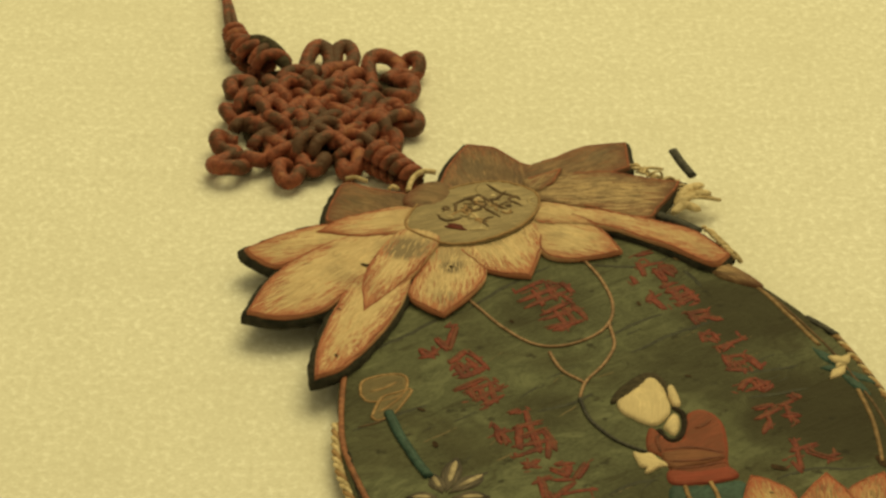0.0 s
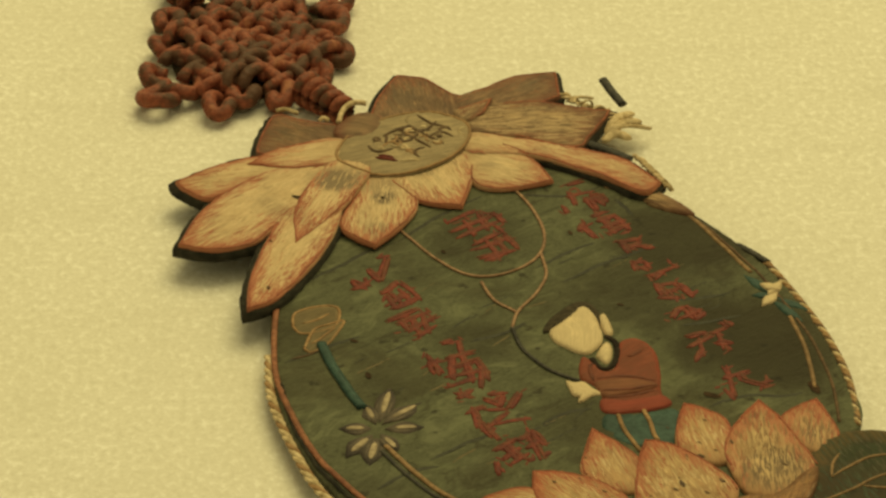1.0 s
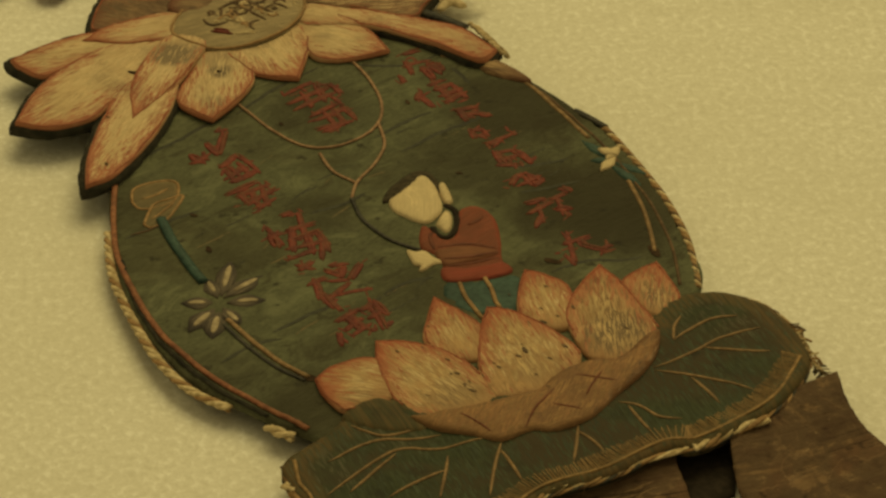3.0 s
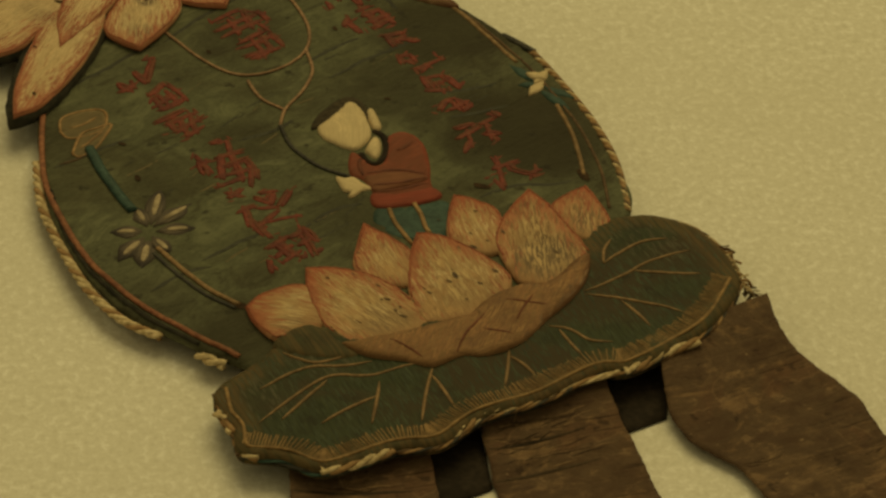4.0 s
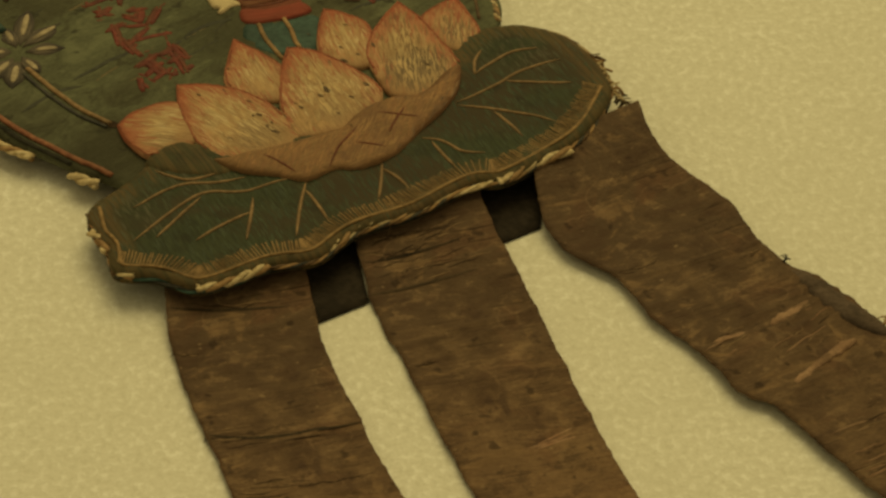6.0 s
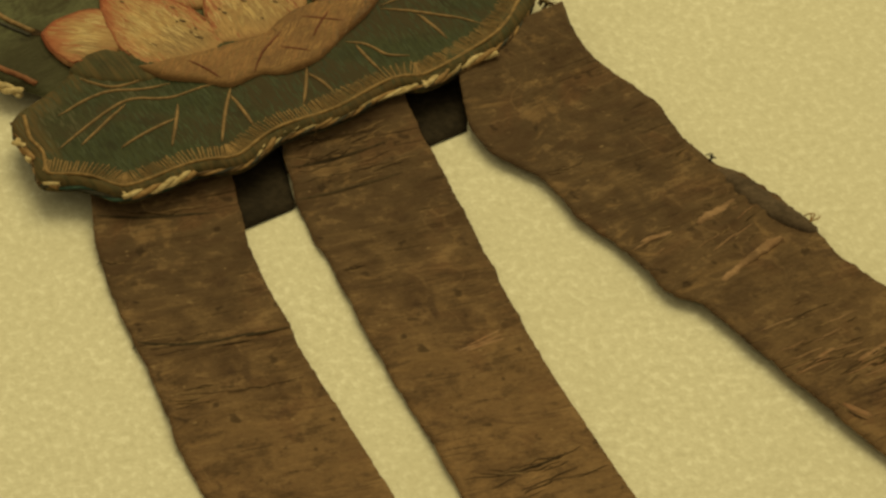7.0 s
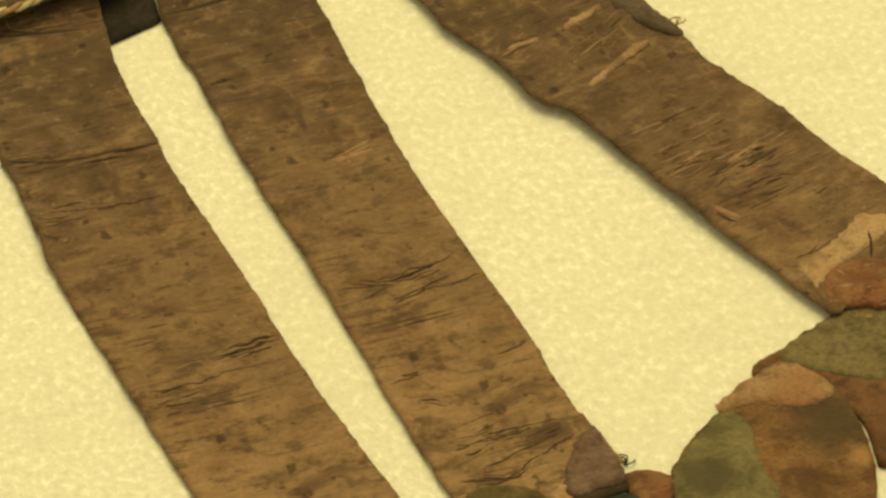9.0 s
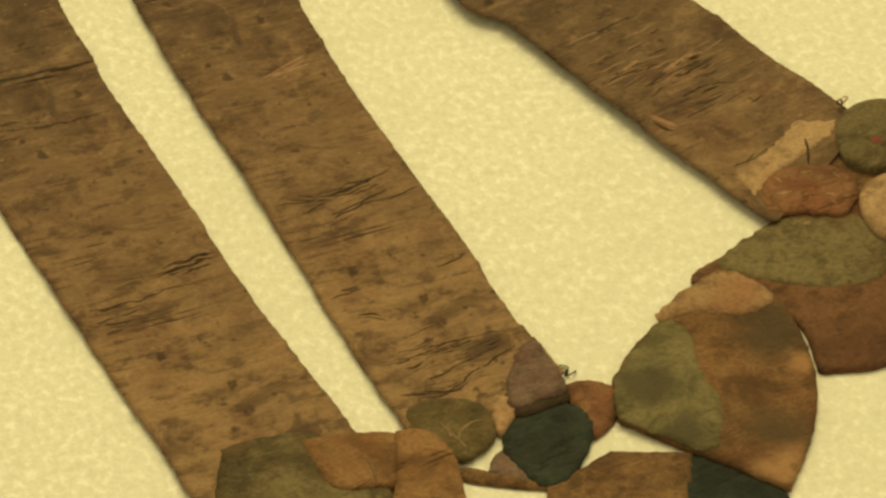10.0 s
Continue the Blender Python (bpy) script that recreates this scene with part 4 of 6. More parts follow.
plate("ivory_tab", [(13.1, 12.2), (14.6, 13.7), (14.8, 12.1), (13.9, 7.0), (12.5, 5.8), (12.2, 7.3)], F + 0.9, F - 1, IVORY, pendant, dome=0.15, gap=0.7)
tube("collar", lay([(12.0, 6.1), (12.8, 3.5), (11.6, -0.7), (9.5, -3.7), (7.6, -4.7), (6.8, -3.1), (6.8, -0.3)], height=0.1), 0.62, BLACK, pendant, flat=0.7, label="black collar band")
plate("ivory_wedge", [(8.0, 0.5), (11.3, 4.2), (11.6, 1.9), (10.0, -1.7), (8.4, -3.2), (7.9, -1.2)], F + 0.75, F - 1, IVORY, pendant, dome=0.15, gap=0.7)

# small teal and cream sprig by the rim
for k, (tip, base) in enumerate((((44.6, 19.1), (46.6, 9.7)), ((42.8, 11.3), (46.6, 9.7)), ((50.7, 2.5), (46.6, 9.7)), ((48.0, -0.8), (45.7, 9.0)), ((50.2, 13.9), (45.6, 10.1)), ((45.7, 14.1), (48.2, 10.8)), ((43.0, 6.8), (47.8, 10.4)))):
    a, b = np.array(base), np.array(tip)
    side = np.array([-(b - a)[1], (b - a)[0]]) / np.linalg.norm(b - a) * 1.1
    zz = surface_z(*((a + b) / 2)) + (0.3 if k > 3 else 0)
    plate("sprig_leaf" if k < 4 else "sprig_petal", [tuple(a), tuple(a * 0.5 + b * 0.5 + side), tuple(b), tuple(a * 0.5 + b * 0.5 - side)], zz + 0.25, zz - 1, TEAL if k < 4 else IVORY, pendant, axis=(base, tip), dome=0.1, gap=0.6, edge=0.2, sharp=(0, 2), label="dull teal leaf" if k < 4 else "cream petal")

# -- crown of lotus petals --


def outline(ob, ring, axis, inset):
    """A thin red thread couched along the outer half of a petal's edge."""
    up = (ring - axis[0]) @ (np.array(axis[1]) - axis[0])
    start = int(np.argmin(up))
    turned = np.roll(grow(ring, -inset), -start, 0)
    share = np.roll(up, -start) > up.min() + 0.3 * (up.max() - up.min())
    line = turned[share] + np.array([[noise.noise((x * 0.3, y * 0.3, 2.0)), noise.noise((x * 0.3, y * 0.3, 6.0))] for x, y in turned[share]]) * 0.3
    if len(line) > 6:
        tube("petal_outline", np.array([(x, y, surface_z(x, y) + 0.05) for x, y in line]), 0.17, PETAL_THREAD, ob, 6, label="thin faded red outline thread")


def crown_petal(points, material, level, axis, sharp=(0,), backed=True, label="cream silk petal with red dyed edge"):
    top = 10.2 + level
    ob = plate("crown_petal", points, top, top - 1.4, material, pendant, axis=axis, dome=0.3, edge=0.25, gap=1.0, sharp=sharp, bumpy=0.2, label=label)
    ring = resample(catmull(points, True, sharp), 0.9, True)
    thread = {PETAL: STITCH_CREAM, PETAL_BROWN: STITCH_BROWN}.get(material, STITCH_DARK)
    size = ring.max(0) - ring.min(0)
    stitches(ob, ring, axis, thread, STITCH_RED if material is PETAL else STITCH_RUST, int(size[0] * size[1] * 1.25), 2.7, int(abs(points[0][0]) * 10))
    outline(ob, ring, axis, 0.35)
    middle = ring.mean(0) - np.array([8.0, 20.0])
    away = middle / np.linalg.norm(middle)
    if backed:
        plate("petal_backing", points, top - 0.7, 6.5, BACKING, ob, dome=0.0, edge=0.9, gap=2.5, ragged=0.5, closed_line=grow(ring, 0.95) + 0.35 * away, label="black padded petal backing")
    return ob


BROWN_LABEL, DARK_LABEL = "soiled brown silk petal", "dark brown worn silk petal"
crown_petal([(-25.5, 92.4), (-21.2, 101.5), (-16.9, 106.8), (-12.3, 102.2), (-6.1, 96.3), (-10.7, 88.0), (-17.9, 90.5)], PETAL_DARK, -0.9, ((-9.6, 91.3), (-20.5, 103.8)), (), True, DARK_LABEL)
crown_petal([(10.9, 114.5), (15.9, 110.2), (18.9, 102.2), (24.9, 98.9), (17.3, 88.1), (6.5, 90.6), (-1.4, 94.6), (3.8, 106.2)], PETAL_DARK, -0.9, ((6.5, 90.6), (10.6, 112.0)), (0,), True, DARK_LABEL)
crown_petal([(41.2, 104.5), (33.4, 105.7), (25.9, 103.1), (17.6, 100.1), (16.3, 91.7), (28.0, 91.4), (38.1, 94.2)], PETAL_DARK, -0.7, ((15.4, 92.5), (39.9, 101.3)), (0, 6), True, DARK_LABEL)
crown_petal([(45.2, 84.7), (38.9, 88.9), (31.4, 94.0), (22.8, 95.0), (15.3, 87.6), (24.0, 80.8), (32.6, 72.7), (37.7, 76.8)], PETAL_BROWN, -0.3, ((17.1, 90.7), (44.8, 83.6)), (0,), True, BROWN_LABEL)
crown_petal([(42.9, 54.2), (39.9, 64.8), (31.7, 73.5), (23.7, 80.2), (15.7, 85.4), (12.5, 78.2), (23.3, 73.0), (31.9, 62.3), (38.1, 51.6)], PETAL, -0.1, ((14.1, 81.1), (41.5, 53.0)), (0,), True, "narrow cream silk petal with frayed tip")
crown_petal([(24.7, 96.9), (20.0, 95.5), (15.5, 94.5), (15.6, 89.9), (21.0, 91.8)], PETAL_BROWN, 0.3, ((15.0, 91.4), (24.5, 96.4)), (0,), False, "small curled red-brown petal")
crown_petal([(-43.9, 86.8), (-35.2, 90.0), (-26.8, 91.2), (-12.7, 88.7), (-16.0, 79.0), (-31.7, 79.7), (-39.9, 77.8), (-43.2, 82.5)], PETAL, -0.3, ((-13.8, 85.4), (-43.6, 86.7)))
crown_petal([(-50.8, 62.5), (-44.2, 71.9), (-35.1, 79.7), (-24.5, 84.3), (-13.9, 81.8), (-19.9, 70.8), (-29.2, 64.8), (-37.1, 58.8), (-45.1, 58.5)], PETAL, 0.1, ((-15.7, 80.1), (-50.3, 63.0)))
crown_petal([(-29.1, 87.8), (-21.0, 91.6), (-8.9, 91.5), (-10.6, 83.1), (-20.6, 82.5)], PETAL, 0.5, ((-10.0, 86.5), (-28.9, 87.8)), (0,), False)
crown_petal([(-46.3, 35.3), (-42.6, 45.1), (-35.5, 57.4), (-27.9, 67.1), (-16.9, 69.8), (-19.9, 60.4), (-27.0, 49.9), (-35.4, 41.1), (-41.2, 36.6)], PETAL, 0.4, ((-20.3, 66.3), (-46.1, 35.7)))
crown_petal([(-30.5, 54.7), (-27.4, 65.3), (-21.4, 74.9), (-13.0, 82.7), (-7.1, 78.3), (-13.3, 69.7), (-19.9, 62.7)], PETAL, 0.8, ((-11.2, 79.7), (-30.5, 54.7)), (0,), False)
crown_petal([(-16.3, 50.2), (-18.8, 54.3), (-19.9, 60.2), (-14.3, 68.9), (-8.4, 76.3), (-1.7, 74.0), (-3.3, 62.7), (-9.2, 55.5)], PETAL, -0.5, ((-5.8, 75.4), (-16.3, 50.2)), (0,), False)
crown_petal([(4.2, 58.9), (-0.4, 61.7), (-3.9, 66.4), (-4.3, 74.9), (7.1, 79.4), (12.3, 77.6), (10.5, 69.7)], PETAL, -0.6, ((3.9, 76.9), (4.2, 58.9)), (0,), False)
crown_petal([(24.2, 62.6), (19.3, 62.4), (12.7, 63.3), (9.5, 67.7), (11.5, 80.3), (18.8, 79.5), (23.3, 73.0)], PETAL, -0.8, ((11.3, 76.7), (24.2, 63.1)), (0,), False)

# medallion with its thread ring
C = (2.0, 85.0)
MED = resample(catmull([(-12.0, 85.8), (-11.9, 79.9), (-7.3, 74.5), (-0.8, 73.4), (8.3, 76.3), (14.8, 82.8), (16.2, 89.8), (10.7, 95.7), (2.7, 96.4), (-6.1, 92.8)], True), 1.2, True)
plate("medallion", [], 10.85, 10.0, MEDALLION, pendant, axis=(C, (C[0] + 10, C[1])), dome=0.3, edge=0.5, gap=0.9, closed_line=MED, label="round tan silk medallion")
tube("medallion_ring", np.array([(x, y, surface_z(x, y) + 0.15) for x, y in C + (MED - C) * 0.975]), 0.3, GOLD, pendant, closed=True)
rng = random.Random(11)
for a, b, c in (((-5.5, 80.8), (-3.7, 79.7), (-1.9, 78.1)), ((-4.6, 81.5), (-3.1, 80.4), (-2.1, 79.6))):
    tube("thread_remnant", lay([a, b, c], height=0.12), 0.5, RED, pendant, taper=True, label="red thread remnant")
for k in range(44):
    x, y = C[0] + rng.gauss(1.0, 3.2), C[1] + rng.gauss(1.0, 3.4)
    w, r, bend = rng.uniform(-0.3, 1.3), rng.uniform(1.0, 2.6), rng.uniform(-2.2, 2.2)
    pts = [(x + r * t * math.cos(w + bend * t), y + r * t * math.sin(w + bend * t)) for t in (-1.0, -0.5, 0.0, 0.5, 1.0)]
    tube("thread_remnant", lay(pts, 0.0, 0.5), rng.uniform(0.22, 0.42), (BROWNCORD, GOLD, CREAM, MEDALLION)[k % 4], pendant, 6, taper=True, label="loose worn thread")
for p, r in (((-24.6, 71.9), 0.9), ((-9.2, 66.3), 0.6), ((-34.4, 57.4), 0.4), ((-40.3, 40.9), 0.5)):
    spot("moth_hole", p, r * 0.55, r * 1.25, rng.uniform(-0.2, 0.9), CRACK, pendant, "small dark worn hole", 0.2)

for a, b, c in (((1.0, 88.6), (3.7, 86.5), (6.0, 80.9)), ((3.7, 91.3), (5.9, 87.7), (8.9, 81.7)), ((5.4, 91.1), (6.6, 87.6), (10.8, 91.0)), ((8.0, 94.7), (9.5, 90.3), (12.3, 87.9)), ((-0.2, 85.4), (3.3, 85.2), (6.1, 87.8)), ((-5.1, 86.1), (-4.5, 82.9), (-1.0, 83.0)), ((6.8, 85.3), (10.2, 86.2), (11.6, 83.9)), ((-1.2, 88.5), (2.0, 90.0), (4.9, 89.6))):
    tube("thread_remnant", lay([a, b, c], 0.05, 0.5), 0.36, BROWNCORD, pendant, 6, taper=True, label="dark brown stitched line")

# frayed threads and stick at the crown's end
rng = random.Random(3)
for k in range(26):
    a = np.array((38.1, 96.1)) * (1 - k / 25) + np.array((43.9, 78.9)) * (k / 25)
    reach = rng.uniform(2.5, 6.5) + (3 if k > 15 else 0)
    w = math.radians(rng.uniform(-15, 70))
    z0 = rng.uniform(7, 9)
    pts = [(*a, z0), (a[0] + reach * 0.5 * math.cos(w) + rng.uniform(-1, 1), a[1] + reach * 0.5 * math.sin(w), z0 - rng.uniform(-1, 1)), (a[0] + reach * math.cos(w), a[1] + reach * math.sin(w) + rng.uniform(-1, 1), z0 - rng.uniform(1, 4))]
    tube("frayed_thread", catmull(pts, step=5), rng.uniform(0.2, 0.55), CREAM, pendant, 6, label="frayed cream thread")
for a, b in (((40.4, 76.0), (50.5, 82.4)), ((39.3, 74.9), (45.9, 76.5)), ((41.0, 77.5), (50.4, 86.0))):
    tube("frayed_thread", catmull([(*a, 8), ((a[0] + b[0]) / 2, (a[1] + b[1]) / 2 + 1, 8.5), (*b, 6)], step=6), 1.1, CREAM, pendant, 7, taper=True, label="frayed bundle of cream thread")
tube("stick", catmull([(*(47.8, 96.0), 11), (*(47.9, 91.4), 10), (*(48.4, 86.9), 9)], step=4), 1.0, DARKCORD, pendant, 8, label="short black stick end")
tube("stick", catmull([(*(36.2, 74.5), 8.5), (*(38.8, 70.6), 8.5), (*(41.5, 66.3), 8)], step=4), 1.1, DARKCORD, pendant, 8, label="dark cord end")
for k in range(14):
    a = np.array((42.4, 66.5)) * (1 - k / 13) + np.array((43.4, 53.2)) * (k / 13)
    w = math.radians(rng.uniform(0, 60))
    tube("frayed_thread", catmull([(*a, 9), (a[0] + 1.2 * math.cos(w), a[1] + 1.2 * math.sin(w), 8.2), (a[0] + 2.4 * math.cos(w), a[1] + 2.4 * math.sin(w), 6.0)], step=4), rng.uniform(0.3, 0.6), CREAM, pendant, 6, label="frayed cream thread")

# -- lotus seat and leaf --
LEAF_RING = [(-44.7, -60.9), (-46.4, -67.8), (-46.1, -72.0), (-47.5, -79.0), (-41.9, -83.0), (-36.6, -89.2), (-24.3, -88.2), (-16.5, -89.7), (-7.6, -85.6), (3.4, -84.8), (15.2, -81.4), (20.8, -82.7), (31.9, -79.4), (40.3, -75.2), (49.1, -66.4), (51.1, -55.0), (48.9, -45.2), (42.3, -39.7), (33.2, -40.6), (17.9, -53.6), (-3.9, -55.3), (-24.1, -49.4), (-34.6, -55.4)]
leaf = plate("lotus_leaf", LEAF_RING, 9.0, 5.5, LEAF, pendant, axis=((0, 0), (10, 0)), dome=0.5, edge=0.7, gap=1.2, bumpy=0.2, label="dark green satin-stitched lotus leaf")
LEAF_LINE = resample(catmull(LEAF_RING, True), 1.0, True)
stitches(leaf, LEAF_LINE, ((0, -80), (0, 0)), STITCH_GREEN, STITCH_FOLD, 1500, 0.9, 77, (1.5, 3.5), 0.12)
plate("leaf_backing", LEAF_RING, 7.4, 5.8, BACKING, pendant, dome=0.0, edge=0.8, gap=4.0, closed_line=grow(LEAF_LINE, 0.1), label="black padded leaf backing")


def edging(points, inset, z, radius, materials, pitch, label):
    line = resample(catmull(points), 0.8)
    t = np.gradient(line, axis=0)
    t /= np.linalg.norm(t, axis=1)[:, None]
    line = line + np.stack([-t[:, 1], t[:, 0]], 1) * inset
    p = np.column_stack([line, np.full(len(line), z)])
    return rope("leaf_cord", p, radius, materials, pendant, pitch, label) if len(materials) > 1 else tube("leaf_cord", p, radius, materials[0], pendant, label=label)


edging(LEAF_RING[0:4], -0.1, 7.4, 0.5, (BROWNCORD, GOLD), 6.0, "worn tan edging cord")
edging(LEAF_RING[3:7], -0.1, 7.0, 0.6, (DARKCORD, TEAL), 9.0, "dark teal edging cord")
edging(LEAF_RING[6:15], -0.1, 7.4, 0.5, (BROWNCORD, DARKCORD, GOLD), 6.0, "soiled brown edging cord")
edging(LEAF_RING[14:18], -0.2, 7.4, 0.6, (CREAM, GOLD, BROWNCORD), 7.0, "worn tan edging cord")
# lengths of cream cord left on the leaf's edge
for line, r in (([(-46.8, -66.2), (-46.1, -68.0), (-45.8, -70.2), (-46.4, -72.8)], 0.85), ([(-46.9, -79.0), (-46.0, -80.1), (-45.1, -81.7)], 0.75), ([(-37.4, -88.7), (-33.7, -89.2), (-29.0, -88.8), (-24.1, -87.7)], 0.95), ([(-24.4, -87.5), (-22.1, -87.7), (-18.4, -88.2), (-13.7, -87.8)], 0.6),
                ([(-14.3, -88.0), (-10.0, -86.3), (-7.8, -84.8), (-3.5, -84.3)], 0.8), ([(-3.7, -84.6), (0.3, -84.9), (7.3, -83.0)], 0.65), ([(7.1, -83.3), (13.2, -82.4), (19.0, -82.3)], 0.6), ([(19.4, -82.5), (24.7, -81.2), (30.7, -79.7), (35.1, -79.4)], 0.95)):
    p = resample(catmull(line), 0.6)
    rope("cream_cord", np.column_stack([p + np.array([[0.25 * noise.noise((x * 0.4, y * 0.4, 1.0)), 0.25 * noise.noise((x * 0.4, y * 0.4, 5.0))] for x, y in p]), np.full(len(p), 7.7)]), r, (CREAM, CREAM, GOLD), pendant, 9.0, "frayed length of cream cord")
edging(LEAF_RING[0:15], 1.8, 9.15, 0.32, (COMB,), 1, "thin tan couched outline")

# comb stitches along the leaf's lower edge
line = resample(catmull(LEAF_RING[3:15]), 0.52)
t = np.gradient(line, axis=0)
t /= np.linalg.norm(t, axis=1)[:, None]
verts, faces = [], []
rng = random.Random(8)
for (x, y), (tx, ty) in zip(line, t):
    nx, ny = -ty, tx
    a, b, w, lean = 1.9, 1.9 + rng.uniform(2.7, 3.5) + 0.6 * noise.noise((x * 0.15, y * 0.15, 0.0)), 0.11, rng.uniform(-0.06, 0.06)
    k = len(verts)
    for s, h in ((a, 9.2), (b, 9.5)):
        for q, dz in ((-w, 0), (0, 0.12), (w, 0)):
            verts.append((x + nx * s + tx * (q + lean * (s - a)), y + ny * s + ty * (q + lean * (s - a)), h + dz))
    faces += [(k, k + 1, k + 4, k + 3), (k + 1, k + 2, k + 5, k + 4)]
tagged(mesh_object("edge_stitching", verts, faces, COMB, leaf, None, "tan comb stitches along the leaf edge"), kind="stuff")

# veins
VEINS_LOWER = (
    ((-18.0, -64.1), (-23.7, -63.3), (-29.0, -61.4), (-38.1, -64.1)),
    ((-10.3, -67.6), (-19.6, -68.0), (-27.8, -65.7), (-41.8, -73.2)),
    ((-19.4, -70.3), (-21.5, -74.5), (-25.2, -80.9)),
    ((-21.4, -74.2), (-26.8, -75.3), (-32.7, -77.5)),
    ((-27.1, -66.4), (-32.7, -70.2), (-38.2, -74.0)),
    ((-9.6, -69.8), (-13.6, -76.3), (-17.5, -83.5)),
    ((-10.7, -72.1), (-10.7, -76.7), (-10.9, -81.5)),
    ((4.0, -70.5), (1.7, -75.0), (-0.8, -79.4)),
    ((3.3, -72.0), (4.5, -75.3), (5.0, -78.6)),
)
VEINS_UPPER = (
    ((13.1, -66.5), (16.0, -69.0), (17.7, -73.0), (20.9, -75.0)),
    ((14.2, -68.2), (14.3, -72.4), (14.6, -76.3)),
    ((22.8, -60.0), (27.2, -63.0), (31.7, -67.0), (35.8, -71.6)),
    ((27.7, -64.2), (28.4, -69.3), (28.6, -73.6)),
    ((23.2, -59.2), (31.1, -57.3), (37.6, -54.9), (45.4, -54.5)),
    ((33.6, -56.5), (38.4, -59.8), (43.8, -61.9)),
    ((30.0, -52.4), (34.5, -50.1), (38.9, -48.9), (43.5, -49.5)),
    ((30.0, -52.4), (32.0, -48.3), (34.6, -45.5)),
    ((-20.5, -60.5), (-26.7, -60.7), (-30.6, -55.5)),
)
for vein in VEINS_LOWER + VEINS_UPPER:
    tube("vein", lay(vein, 0.1, gap=0.9), 0.3, VEIN, leaf, 7, taper=True, label="tan couched vein")

plate("leaf_flap", [(-31.3, -53.3), (-27.2, -49.5), (-22.2, -49.9), (-20.3, -56.4), (-19.0, -61.8), (-26.2, -59.4)], 9.6, 8.5, LEAF, pendant, axis=((0, 0), (10, 0)), dome=0.6, gap=1.0, label="folded green leaf edge")


def lotus_petal(points, level, axis, sharp=(0,), thread=None):
    ob = plate("lotus_petal", points, 8.95 + level * 0.5, 7.6 + level * 0.5, LOTUS, pendant, axis=axis, dome=0.3, edge=0.35, gap=0.9, sharp=sharp, bumpy=0.18, label="ochre lotus petal with red tip")
    ring = resample(catmull(points, True, sharp), 0.9, True)
    size = ring.max(0) - ring.min(0)
    stitches(ob, ring, axis, thread or STITCH_LOTUS, STITCH_RED, int(size[0] * size[1] * 1.25), 3.2, int(abs(points[0][0]) * 10), (1.5, 4.0))
    outline(ob, ring, axis, 0.35)
    return ob


lotus_petal([(38.7, -26.7), (38.5, -32.7), (37.1, -40.3), (31.1, -43.7), (29.5, -36.9), (30.5, -30.1)], -0.4, ((31.9, -42.1), (38.7, -26.7)), thread=STITCH_SOILED)
lotus_petal([(16.2, -20.1), (19.2, -23.8), (21.0, -28.8), (17.5, -39.5), (12.4, -40.2), (9.4, -33.7), (12.5, -25.9)], -0.3, ((13.2, -40.6), (16.2, -20.1)))
lotus_petal([(-2.0, -22.3), (0.2, -27.9), (1.9, -34.4), (-1.0, -44.0), (-6.6, -42.4), (-9.2, -35.6), (-6.0, -28.7)], -0.3, ((-3.6, -42.8), (-2.0, -22.3)))
lotus_petal([(28.9, -23.9), (30.1, -30.9), (30.0, -39.2), (29.6, -48.1), (23.9, -54.4), (15.3, -52.4), (15.1, -43.4), (17.2, -35.3), (23.0, -28.7)], 0.2, ((19.1, -53.2), (28.9, -23.9)), thread=STITCH_SOILED)
lotus_petal([(-30.7, -39.1), (-26.0, -36.4), (-19.0, -37.1), (-18.8, -46.5), (-24.0, -51.8), (-29.7, -50.7), (-31.2, -44.3)], 0.1, ((-20.3, -47.7), (-30.7, -39.1)))
lotus_petal([(-16.9, -32.1), (-11.6, -34.5), (-6.8, -40.3), (-4.5, -47.2), (-4.6, -56.9), (-11.8, -59.3), (-19.0, -56.9), (-20.9, -50.4), (-19.8, -40.2)], 0.5, ((-11.1, -57.7), (-16.9, -32.1)))
lotus_petal([(4.9, -29.6), (9.1, -33.2), (12.4, -40.2), (13.8, -49.8), (8.0, -56.9), (1.2, -58.0), (-5.3, -56.2), (-4.1, -47.4), (0.0, -37.5)], 0.8, ((2.9, -56.5), (4.9, -29.6)))

fold = plate("rolled_petal", [(-20.7, -57.4), (-15.5, -58.3), (-6.2, -58.3), (0.9, -58.7), (6.5, -55.5), (12.5, -53.8), (18.5, -54.6), (24.4, -51.0), (28.8, -49.0), (25.4, -55.4), (20.7, -60.1), (13.8, -64.7), (6.2, -69.7), (-0.3, -70.5), (-3.7, -68.9), (-9.2, -69.8), (-13.8, -66.2), (-18.3, -62.6)], 10.8, 8.5, FOLD, pendant, axis=((-21.4, -58.9), (25.5, -55.4)), dome=0.6, edge=0.5, gap=0.9, bumpy=0.35, sharp=(0,), label="rolled tan lotus petal edge")
stitches(fold, resample(catmull([(-20.7, -57.4), (-15.5, -58.3), (-6.2, -58.3), (0.9, -58.7), (6.5, -55.5), (12.5, -53.8), (18.5, -54.6), (24.4, -51.0), (28.8, -49.0), (25.4, -55.4), (20.7, -60.1), (13.8, -64.7), (6.2, -69.7), (-0.3, -70.5), (-3.7, -68.9), (-9.2, -69.8), (-13.8, -66.2), (-18.3, -62.6)], True), 0.9, True), ((-10.2, -69.7), (3.4, -53.1)), STITCH_FOLD, STITCH_DARK, 900, 0.5, 5, (1.5, 3.5))
